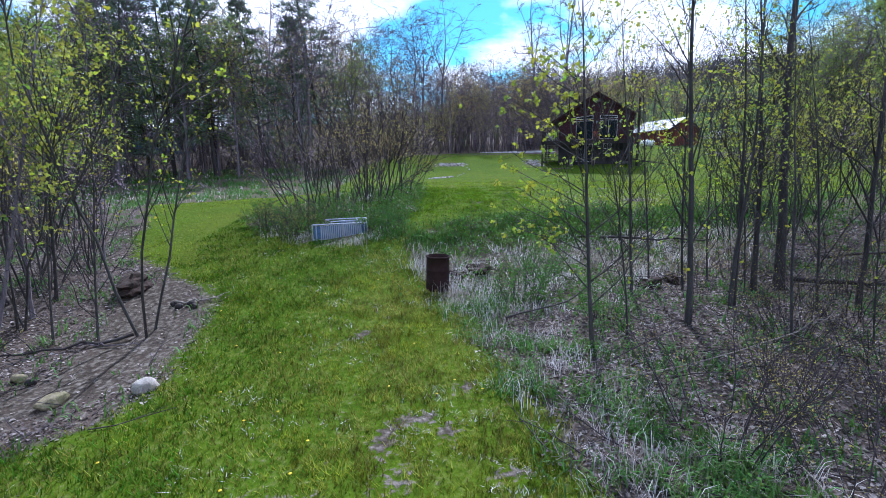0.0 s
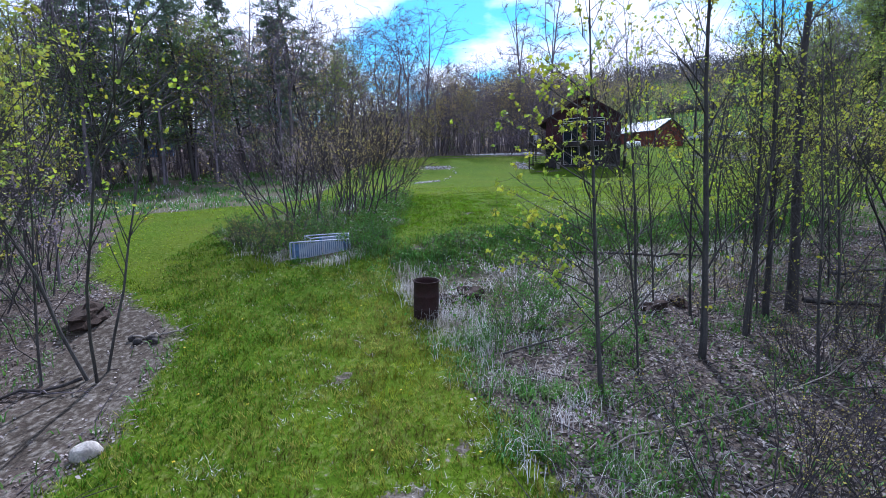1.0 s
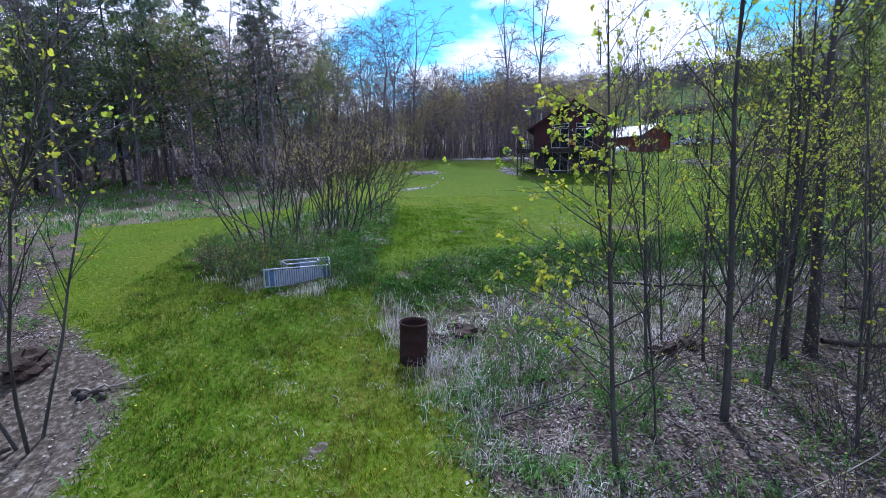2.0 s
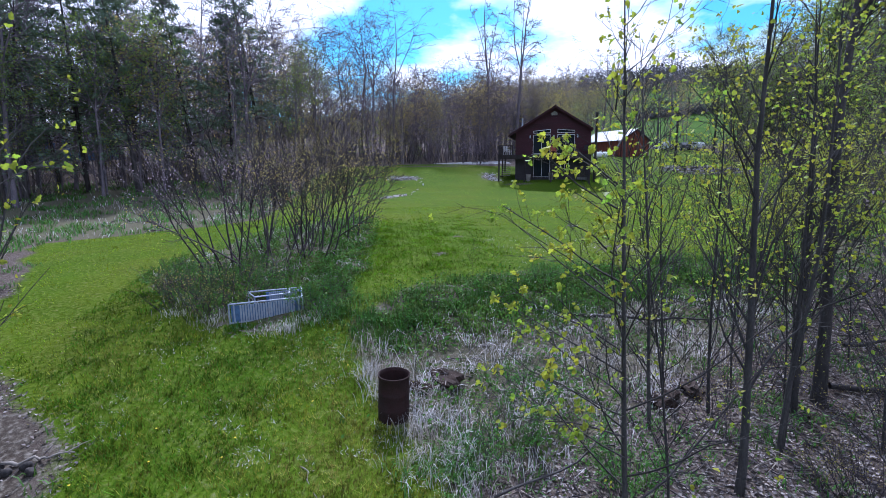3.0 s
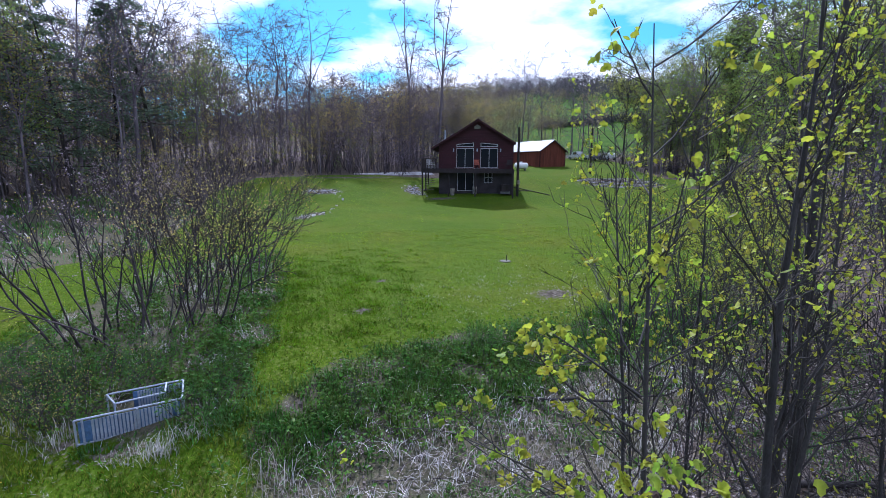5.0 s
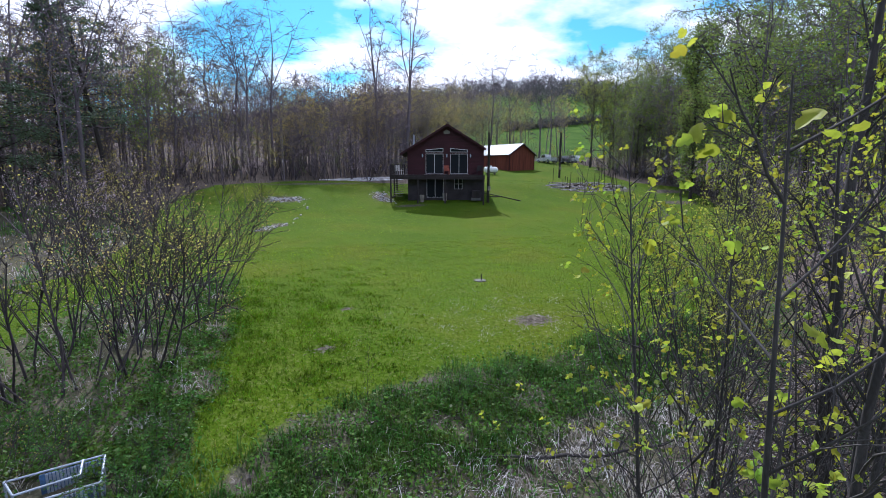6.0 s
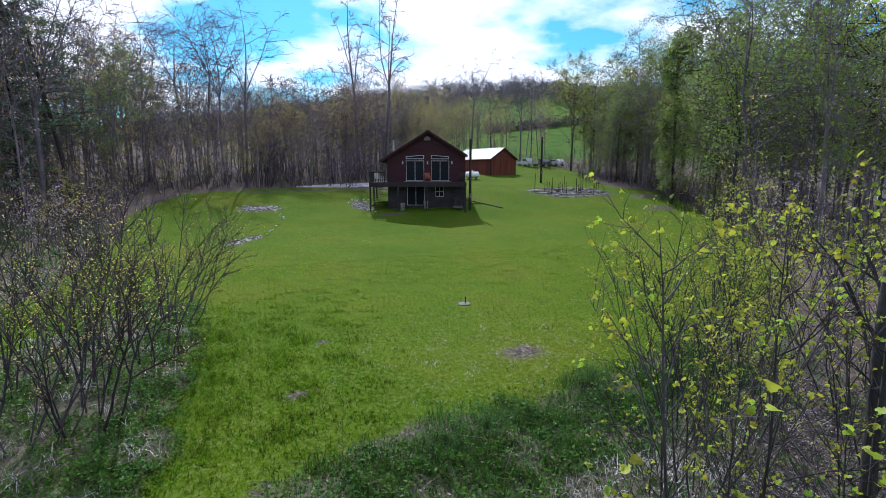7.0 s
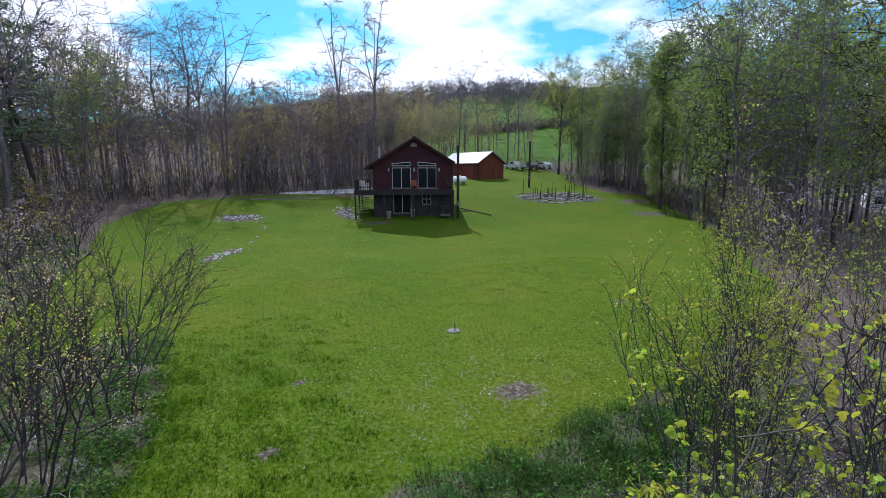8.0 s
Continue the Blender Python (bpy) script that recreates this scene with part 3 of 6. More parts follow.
def pine(seed, height, radius, clear=0.15):
    """A conifer: tiers of drooping boughs set with needle sprays."""
    rs = np.random.default_rng(seed)
    w = Wood()
    trunk = path_of(rs, (0, 0, -0.3), (rs.normal(0, 0.02), rs.normal(0, 0.02), 1), height, 12, 0.02, 0.03)
    w.tube(trunk, radius * (1 - np.linspace(0, 1, 13) * 0.93), 7)
    tiers = 26
    for i in range(tiers):
        t = clear + (0.99 - clear) * (i + rs.uniform(0, 0.7)) / tiers
        p, _ = point_on(trunk, t)
        length = height * 0.26 * (1.05 - t) ** 0.75 * rs.uniform(0.7, 1.25)
        for a in rs.uniform(0, 6.28) + np.arange(4) * 1.57 + rs.normal(0, 0.3, 4):
            bough = path_of(rs, p, (math.cos(a), math.sin(a), rs.uniform(-0.25, 0.35)), length * rs.uniform(0.6, 1.1), 4, 0.08, 0.0)
            r = radius * (1.05 - t) * 0.22
            w.tube(bough, np.linspace(r, r * 0.2, 5), 2)
            for _ in range(40):
                q, e = point_on(bough, rs.uniform(0.25, 1))
                spray = q + turned(rs, e, 0.9) * rs.uniform(0.05, 0.5) * (1.1 - t)
                for _ in range(4):
                    w.leaf_at.append(spray + rs.normal(0, 0.13, 3)); w.leaf_dir.append(e + np.array([0, 0, -0.1]))
    return w, rs


def make_tree(name, wood, leaf_name, leaf_mat, bark, size, rs, label, category, group, lobed=False, droop=0.4, leaf_label="", simple=False):
    ob = thing(name, label, category, Matrix(), group)
    part("trunk", wood.wood(name + " wood", bark), None, ob)
    if wood.leaf_at:
        part("crown", wood.leaves(leaf_name, leaf_mat, size, rs, lobed, droop, simple), None, ob, leaf_label)
    return ob


def plant(kinds, places, seed, sink=0.0, lean=2.5, size=(0.85, 1.15), inward=0.0):
    """Sets the first of each kind at a place of its own and copies for the rest; inward leans them over the path."""
    rs = np.random.default_rng(seed)
    used = set()
    for i, (x, y) in enumerate(places):
        ob = kinds[i if i < len(kinds) else int(rs.integers(len(kinds)))]
        s = rs.uniform(*size)
        m = pose(x, y, gz(x, y) - sink, 0, -inward if x > 0 else inward, 0) @ pose(0, 0, 0, rs.normal(0, lean), rs.normal(0, lean), rs.uniform(0, 360))
        made = copy_thing(ob, m) if ob.name in used else ob
        used.add(ob.name)
        made.matrix_basis = m @ Matrix.Scale(s, 4)
    for k in {k.name: k for k in kinds if k.name not in used}.values():
        for o in (*k.children_recursive, k):
            bpy.data.objects.remove(o)


def scatter(poly, count, seed, gap):
    """Chance places within an outline, none nearer than the gap to another."""
    rs = np.random.default_rng(seed)
    px, py = [p[0] for p in poly], [p[1] for p in poly]
    out = []
    for _ in range(count * 30):
        x, y = rs.uniform(min(px), max(px)), rs.uniform(min(py), max(py))
        if inside(poly, np.array([x]), np.array([y]))[0] and all((x - a) ** 2 + (y - b) ** 2 > gap * gap for a, b in out):
            out.append((x, y))
            if len(out) == count:
                break
    return out


# tall wood behind the lawn
bare_kinds, olive_kinds, green_kinds = [], [], []
for s in range(5):
    w, rs = woodland_tree(100 + s, 19 + 2 * (s % 3), 0.17 + 0.03 * (s % 2), fork=0.44 + 0.05 * (s % 3), leaders=3 + s % 2, limbs=8, subs=5, twigs=3, leaves=1, low=4, reach=0.19, flare=0.6)
    bare_kinds.append(make_tree("bare_tree", w, "buds", LEAF_PURPLE, BARK, 0.11, rs, "tall grey woodland tree, nearly bare with the first buds", "tree", "trees of the wood", simple=True))
for s in range(4):
    w, rs = woodland_tree(120 + s, 15 + 1.5 * s, 0.12, fork=0.42 + 0.04 * s, leaders=3, limbs=8, subs=4, twigs=3, leaves=3, low=6, reach=0.21, flare=0.6)
    olive_kinds.append(make_tree("budding_tree", w, "young leaves", (LEAF_OLIVE, LEAF_ORANGE)[s % 2], BARK, 0.16, rs, "woodland tree with an olive haze of young leaves", "tree", "trees of the wood", simple=True))
for s in range(4):
    w, rs = woodland_tree(140 + s, 16 + 2 * s, 0.15, fork=0.45, leaders=3, limbs=9, subs=5, twigs=5, leaves=5, low=7, reach=0.19, flare=0.55, low_from=0.5, puff=0.35)
    green_kinds.append(make_tree("leafy_tree", w, "fresh leaves", (LEAF_GREEN, LEAF_GREEN, LEAF_SPRING, LEAF_GREEN)[s], (BARK_DARK, BARK)[s % 2], 0.165, rs, "woodland tree in fresh light green leaf", "tree", "trees of the wood", simple=True))
pine_kinds = []
for s in range(3):
    w, rs = pine(160 + s, 21 + 2 * s, 0.24, 0.12 + 0.06 * s)
    pine_kinds.append(make_tree("pine_tree", w, "needles", NEEDLE, BARK_DARK, 0.19, rs, "tall dark green pine with drooping boughs", "tree", "pines at the wood's edge", droop=0.15, simple=True))

# thin understorey poles, and the twin giants behind the house
pole_kinds = []
for k in range(5):
    w, rs = woodland_tree(180 + k, 9 + 1.3 * k, 0.055 + 0.008 * k, fork=0.55, leaders=2, limbs=6, subs=3, twigs=3, leaves=1 + k % 2, low=8, reach=0.2, flare=0.45, low_from=0.25)
    pole_kinds.append(make_tree("pole_tree", w, "young leaves", (LEAF_OLIVE, LEAF_PURPLE, LEAF_ORANGE)[k % 3], BARK, 0.14, rs, "thin crowded woodland tree with a haze of buds", "tree", "thin trees of the wood", simple=True))
giant_kinds = []
for k in range(2):
    w, rs = woodland_tree(190 + k, 25 + k, 0.3, fork=0.5, leaders=3, limbs=8, subs=6, twigs=5, leaves=1, low=5, reach=0.13, flare=0.36, low_from=0.6)
    giant_kinds.append(make_tree("tall_tree", w, "buds", LEAF_OLIVE, BARK, 0.09, rs, "very tall grey tree, still bare, rising above the wood", "tree", "tall trees behind the house", simple=True))

LEFT_WOOD = [(-13, 58), (-24, 60), (-60, 70), (-70, 30), (-36, 36), (-26, 47)]
RIGHT_WOOD = [(54, 70), (53, 62), (57, 57), (50, 50), (45, 44), (37, 36), (30, 28), (52, 20), (80, 50), (80, 90), (62, 96)]
plant(giant_kinds, [(14.6, 79), (19.2, 78.5)], 30, lean=1, size=(1.0, 1.05))
plant(bare_kinds + bare_kinds + olive_kinds, scatter([(-24, 60), (-12, 66), (-6, 70), (0, 72), (-4, 100), (-40, 105), (-60, 70)], 66, 21, 2.0), 31, lean=1.2, size=(0.85, 1.12))
plant([copy_thing(k, Matrix()) for k in bare_kinds + olive_kinds], scatter([(0, 71), (12, 72), (20, 79), (27, 92), (22, 105), (-4, 100)], 64, 20, 1.7), 36, lean=1.2, size=(0.5, 0.74))
plant([copy_thing(k, Matrix()) for k in pole_kinds], scatter([(0, 72), (12, 73), (21, 80), (28, 92), (24, 104), (0, 96)], 60, 28, 1.3), 29, lean=1.5, size=(0.9, 1.15))
plant(pole_kinds, scatter([(-24, 59), (-12, 65), (-6, 69), (4, 70), (12, 71), (20, 77), (22, 86), (-30, 82), (-50, 66)], 96, 24, 1.4), 37, lean=1.8)
plant([copy_thing(k, Matrix()) for k in pole_kinds], scatter(LEFT_WOOD, 50, 25, 1.8), 38, lean=1.8)
plant([copy_thing(k, Matrix()) for k in bare_kinds + olive_kinds[:2]], scatter(LEFT_WOOD, 42, 22, 2.4), 32, lean=1.2)
plant(pine_kinds, [(-21, 57), (-24.5, 52), (-29, 52), (-31, 47), (-19, 62), (-27, 58), (-36, 50), (-34, 56), (-15.5, 63.5), (-40, 44)], 33, size=(0.85, 1.1))
plant(green_kinds, scatter(RIGHT_WOOD, 70, 23, 2.5), 34, lean=1.2, size=(0.92, 1.3))
plant([copy_thing(k, Matrix()) for k in pole_kinds], scatter(RIGHT_WOOD, 70, 26, 1.4), 39, lean=1.5, size=(0.9, 1.5))
plant([copy_thing(k, Matrix()) for k in bare_kinds[:3]], [(57, 66), (58, 55), (49, 48), (62, 60), (47, 108), (56, 116), (62, 112), (52, 124), (70, 120)], 35, size=(1.0, 1.2))
plant([copy_thing(k, Matrix()) for k in bare_kinds[:2] + olive_kinds + pole_kinds[2:]], scatter([(20, 84), (30, 94), (40, 110), (46, 128), (20, 130), (14, 104)], 44, 49, 2.6), 50, size=(0.75, 1.05))
# slighter trees deep in the wood that close it, with open crowns of buds
hazy_kinds = []
for k in range(6):
    w, rs = woodland_tree(500 + k, 13 + 1.2 * k, 0.085, fork=0.5, leaders=3, limbs=6, subs=4, twigs=2, leaves=3, low=6, reach=0.21, flare=0.55, low_from=0.35, puff=0.3)
    hazy_kinds.append(make_tree("thicket_tree", w, "buds", (LEAF_ORANGE, LEAF_OLIVE, LEAF_PURPLE, LEAF_OLIVE, LEAF_ORANGE, LEAF_GREEN)[k], BARK, 0.17, rs, "slight woodland tree in a haze of opening buds", "tree", "trees deep in the wood", simple=True))
plant(hazy_kinds[:5], scatter([(-30, 66), (-14, 71), (0, 75), (12, 76), (22, 83), (28, 98), (-30, 100), (-60, 78)], 84, 58, 2.2), 59, lean=1.5, size=(0.7, 1.0))
plant([copy_thing(k, Matrix()) for k in hazy_kinds[:4]], scatter([(-24, 60), (-14, 65), (-24, 70), (-60, 70), (-66, 40), (-40, 47), (-30, 56)], 40, 60, 2.4), 61, size=(0.7, 1.1))
plant([copy_thing(k, Matrix()) for k in hazy_kinds[1:2] + hazy_kinds[3:4]], scatter([(22, 86), (30, 96), (42, 112), (60, 116), (72, 124), (60, 134), (40, 132), (20, 106)], 32, 63, 3.0) + scatter([(24, 90), (32, 92), (46, 106), (56, 112), (50, 116), (30, 104)], 34, 69, 1.8), 64, size=(0.65, 1.0))
plant(hazy_kinds[5:] + [copy_thing(k, Matrix()) for k in hazy_kinds[3:4]], scatter([(58, 78), (54, 66), (57, 57), (50, 48), (40, 37), (46, 34), (62, 50), (72, 72), (68, 92)], 40, 65, 2.2), 66, size=(0.55, 0.95))
# leafing trees that stand before and between the pines
plant([copy_thing(k, Matrix()) for k in green_kinds[:2] + olive_kinds[:2]], [(-22.5, 53.5), (-26, 49), (-32.5, 49.5), (-17.5, 60), (-29, 55), (-38, 46), (-35, 41), (-23, 58), (-41, 50), (-30, 43.5), (-12, 63), (-27, 62)], 56, size=(0.75, 1.1))
plant([copy_thing(k, Matrix()) for k in (hazy_kinds[1], hazy_kinds[3], hazy_kinds[5])], scatter([(52, 71), (53.5, 65), (57, 62), (66, 72), (72, 90), (66, 93), (58, 82)], 34, 165, 1.9), 166, lean=2, size=(0.32, 0.62))
# one dense green tree and two tall dark trunks at the edge of the wood beyond the garden
w, rs = woodland_tree(600, 22, 0.22, fork=0.7, leaders=3, limbs=10, subs=6, twigs=6, leaves=7, low=34, reach=0.14, flare=0.35, low_from=0.14, puff=0.3)
green_tree = make_tree("leafy_tree", w, "fresh leaves", LEAF_GREEN, BARK_DARK, 0.2, rs, "tall dense tree in full fresh green leaf", "tree", "trees of the wood", simple=True)
green_tree.matrix_basis = pose(51.6, 55.4, gz(51.6, 55.4) - 0.1)
plant([copy_thing(k, Matrix()) for k in bare_kinds[:2]], [(60.0, 56.2), (49, 37.5), (66, 50)], 67, lean=1, size=(1.3, 1.42))
# scattered trees on the slope beyond the sheds
plant([copy_thing(k, Matrix()) for k in olive_kinds + bare_kinds[:1]], scatter([(40, 112), (66, 112), (92, 128), (70, 150), (44, 140)], 15, 42, 5.0), 46, size=(0.8, 1.2))
plant([copy_thing(k, Matrix()) for k in pole_kinds], scatter([(-60, 108), (16, 106), (20, 130), (40, 180), (-70, 190)], 30, 47, 5.0), 48, size=(0.9, 1.3))
# unseen trees added behind the path's start, for the window panes to reflect
plant([copy_thing(k, Matrix()) for k in olive_kinds[:2] + bare_kinds[:2]], scatter([(-45, -8), (-10, -10), (10, -10), (45, -8), (45, -32), (-45, -32)], 26, 27, 3.0), 40)


# ---- the red house ----
def window_unit(parent, x0, x1, z0, z1, mullions=1, name="window", label=""):
    """Glazing proud of a wall at y = 0: frame bars, panes."""
    w = part(name, box(x0 - 0.04, x1 + 0.04, -0.05, 0.02, z0 - 0.04, z0), TRIM, parent, label)
    for bx in ((x0 - 0.04, x0, z0, z1), (x1, x1 + 0.04, z0, z1)):
        part("jamb", box(bx[0], bx[1], -0.05, 0.02, bx[2], bx[3]), TRIM, w)
    part("head", box(x0 - 0.04, x1 + 0.04, -0.05, 0.02, z1, z1 + 0.05), TRIM, w)
    step = (x1 - x0) / (mullions + 1)
    for i in range(mullions + 1):
        part("pane", box(x0 + i * step + 0.022, x0 + (i + 1) * step - 0.022, -0.015, 0.015, z0, z1), GLASS, w)
        if i:
            part("mullion", box(x0 + i * step - 0.025, x0 + i * step + 0.025, -0.045, 0.02, z0, z1), TRIM, w)
    return w


def build_house():
    h = thing("house", "dark red two-storey gabled house with a walkout basement and deck", "house", pose(17.75, 55.9, 4.0, 0, 0, -19.5))
    D, L, R, RX, RZ = 10.5, -4.15, 4.0, 0.1, 7.75
    slope = 0.61
    lower = part("basement_wall", box(L, R, 0.0, D, -1.2, 2.45), BASEMENT, h, "dark grey basement wall")
    zl, zr = RZ - slope * (RX - L) - 0.12, RZ - slope * (R - RX) - 0.12
    part("upper_wall", prism([(L - 0.03, 2.45), (R + 0.03, 2.45), (R + 0.03, zr), (RX, RZ - 0.12), (L - 0.03, zl)], -0.03, D + 0.03), RED, h, "dark red board siding")
    # lapped boards on the front
    z = 2.5
    bm = bmesh.new()
    while z < RZ - 0.5:
        half_l, half_r = min(RX - L, (RZ - 0.3 - z) / slope), min(R - RX, (RZ - 0.3 - z) / slope)
        if half_l > 0.1:
            box(RX - half_l, RX + half_r, -0.05, -0.028, z, z + 0.19, bm=bm)
        z += 0.2
    part("siding", bm, RED, h)
    for sx, edge, name in ((-1, -4.95, "roof"), (1, 4.2, "roof")):
        z_edge = RZ - slope * abs(edge - RX)
        part(name, prism([(RX, RZ), (edge, z_edge), (edge, z_edge - 0.16), (RX, RZ - 0.16)], -0.7, D + 0.5), ROOF, h, "dark shingled roof slope")
        part("barge_board", prism([(RX, RZ - 0.02), (edge, z_edge - 0.02), (edge, z_edge - 0.24), (RX, RZ - 0.24)], -0.74, -0.7), RED, h)
    part("ridge_cap", prism([(RX - 0.15, RZ - 0.06), (RX, RZ + 0.05), (RX + 0.15, RZ - 0.06)], -0.72, D + 0.5), ROOF, h)
    vent = part("gable_vent", prism([(-0.3, 6.75), (0.36, 6.75), (0.36, 7.0), (0.03, 7.2), (-0.3, 7.0)], -0.08, -0.04), GREYWOOD, h, "pale louvred gable vent")
    for i in range(3):
        part("slat", box(-0.24, 0.3, -0.1, -0.08, 6.79 + i * 0.09, 6.83 + i * 0.09), GREYWOOD, vent)
    up = part("front_glazing", box(-2.4, 2.5, -0.052, -0.046, 2.5, 2.52), TRIM, h)
    for x0, x1 in ((-2.17, -0.36), (0.46, 2.27)):
        d = window_unit(up, x0, x1, 2.62, 4.62, 1, "sliding_door", "white-framed glass sliding door")
        d.location.y = -0.055
    # slanted lights above the doors
    for a, b, za, zb in ((-2.22, -0.33, 5.1, 5.26), (0.42, 2.3, 5.26, 5.1)):
        t = part("transom", prism([(a, 4.83), (b, 4.83), (b, zb), (a, za)], -0.09, -0.055), TRIM, h, "slanted white transom window")
        part("pane", prism([(a + 0.06, 4.89), (b - 0.06, 4.89), (b - 0.06, zb - 0.06), (a + 0.06, za - 0.06)], -0.105, -0.092), GLASS, t)
    low = window_unit(h, -2.07, -0.33, 0.05, 1.98, 1, "basement_door", "white-framed sliding door")
    low.location.y = -0.012
    win = window_unit(h, 0.92, 1.72, 0.95, 2.0, 1, "basement_window", "small white sash window")
    win.location.y = -0.012
    part("sash_rail", box(0.92, 1.72, -0.05, -0.02, 1.44, 1.5), TRIM, win)
    for x in (-2.55, 0.05, 2.6):
        lamp = part("wall_lamp", box(x - 0.07, x + 0.07, -0.2, -0.055, 4.3, 4.62, 0.03), WHITEMETAL, h, "small pale wall lantern")
        part("lamp_cap", prism([(x - 0.1, 4.62), (x + 0.1, 4.62), (x, 4.72)], -0.22, -0.055), ROOF, lamp)
    # side window
    side = part("side_window", box(L - 0.06, L - 0.03, 1.2, 2.2, 3.6, 4.8), TRIM, h)
    part("pane", box(L - 0.075, L - 0.06, 1.28, 2.12, 3.68, 4.72), GLASS, side)
    part("chimney_pipe", rod((-3.9, 6.0, 5.2), (-3.9, 6.0, 7.1), 0.1, 10), WHITEMETAL, h, "thin metal flue pipe")
    # deck along the front and the side away from the sheds
    deck = part("deck", box(-5.95, 4.05, -1.5, -0.06, 2.2, 2.42), DECKWOOD, h, "dark wooden deck along the front")
    part("side_deck", box(-5.95, L - 0.07, -0.06, 5.0, 2.2, 2.42), DECKWOOD, h, "dark wooden side deck")
    for i in range(10):
        part("deck_board", box(-5.95, 4.05, -1.52 + i * 0.147, -1.39 + i * 0.147, 2.422, 2.45), DECKWOOD, deck)
    for x, y in ((-5.85, -1.4), (-3.0, -1.4), (-0.1, -1.4), (3.95, -1.4), (-5.85, 2.0), (-5.85, 4.9)):
        p = part("deck_post", box(x - 0.075, x + 0.075, y - 0.075, y + 0.075, -1.4, 2.2), DECKWOOD, h)
    part("deck_beam", box(-5.95, 4.05, -1.46, -1.34, 1.98, 2.2), DECKWOOD, h)
    for x, y in ((-5.85, -1.42), (-4.35, -1.42), (-5.85, 0.6), (-5.85, 2.7), (-5.85, 4.9)):
        part("rail_post", box(x - 0.05, x + 0.05, y - 0.05, y + 0.05, 2.42, 3.5), DECKWOOD, h)
    rail = part("side_rail", box(-5.9, -5.8, -1.42, 4.9, 3.42, 3.5), DECKWOOD, h)
    for i in range(30):
        part("baluster", box(-5.87, -5.83, -1.3 + i * 0.205, -1.26 + i * 0.205, 2.45, 3.42), DECKWOOD, rail)
    rail = part("front_rail", box(-5.85, -4.3, -1.46, -1.38, 3.42, 3.5), DECKWOOD, h)
    for i in range(8):
        part("baluster", box(-5.7 + i * 0.18, -5.66 + i * 0.18, -1.44, -1.4, 2.45, 3.42), DECKWOOD, rail)
    # stair below the side deck
    stair = part("stair", box(-5.75, -5.68, -1.2, 2.2, -0.05, 0.15), DECKWOOD, h, "wooden stair under the side deck")
    for i in range(9):
        part("tread", box(-5.7, -4.7, 2.2 - i * 0.28 - 0.28, 2.2 - i * 0.28, 2.05 - i * 0.24, 2.09 - i * 0.24), GREYWOOD, stair)
    return h


build_house()
HOUSE = pose(17.75, 55.9, 4.0, 0, 0, -19.5)


def deck_chair(x, y, z, turn, mat, label):
    c = thing("deck_chair", label, "chair", HOUSE @ pose(x, y, z, 0, 0, turn), "chairs on the deck")
    part("seat", box(-0.28, 0.28, -0.28, 0.25, 0.38, 0.44, 0.015), mat, c)
    part("backrest", box(-0.28, 0.28, 0.22, 0.28, 0.42, 0.98, 0.015), mat, c)
    for sx in (-0.26, 0.26):
        part("armrest", box(sx - 0.03, sx + 0.03, -0.28, 0.25, 0.6, 0.63), mat, c)
        for sy in (-0.25, 0.22):
            part("leg", rod((sx, sy, 0.0), (sx, sy, 0.6), 0.02, 6), mat, c)


deck_chair(0.05, -0.6, 2.45, 10, FABRIC, "red-brown deck chair between the sliding doors")
deck_chair(-5.1, -0.9, 2.45, 30, TRIM, "white plastic chair on the side deck")
deck_chair(-5.0, 0.6, 2.45, 70, TRIM, "white plastic chair on the side deck")
deck_chair(3.5, -0.9, 2.45, -20, DECKWOOD, "dark chair at the deck's end")


def build_heat_pump():
    t = thing("heat_pump", "grey outdoor unit against the basement wall", "appliance", HOUSE @ pose(3.2, -0.6, -0.05))
    part("case", box(-0.42, 0.42, -0.3, 0.3, 0.05, 0.85, 0.03), DECKWOOD, t)
    part("plinth", box(-0.5, 0.5, -0.38, 0.38, -0.2, 0.05), CONCRETE, t)
    part("grille", rod((0, -0.32, 0.48), (0, -0.3, 0.48), 0.3, 18), POLE, t)


def build_planter(x, y, z):
    t = thing("planter", "weathered wooden planter tub by the basement door", "planter", HOUSE @ pose(x, y, z), "planters")
    part("tub", rod((0, 0, -0.3), (0, 0, 0.5), 0.2, 12, 0.26), GREYWOOD, t)
    part("soil", rod((0, 0, 0.45), (0, 0, 0.51), 0.22, 12), SOIL, t)


build_heat_pump()
for p in ((-0.15, -0.5, 0.0), (-2.6, -0.7, -0.2)):
    build_planter(*p)


def lumber(name, label, p, q, w, mat):
    """A single plank lying on the ground from p to q."""
    p, q = Vector((*p, gz(*p) + 0.06)), Vector((*q, gz(*q) + 0.06))
    ob = part(name, box(-w / 2, w / 2, 0, (q - p).length, -0.03, 0.05, 0.01), mat)
    ob.matrix_basis = Matrix.Translation(p) @ (q - p).to_track_quat("Y", "Z").to_matrix().to_4x4()
    return tagged(ob, label, "timber")


lumber("timber", "long dark timber lying on the lawn by the house", (23.6, 59.2), (26.6, 55.4), 0.16, POLE)
lumber("timber", "dark timber lying on the lawn by the house", (22.9, 56.6), (25.3, 57.4), 0.14, DECKWOOD)


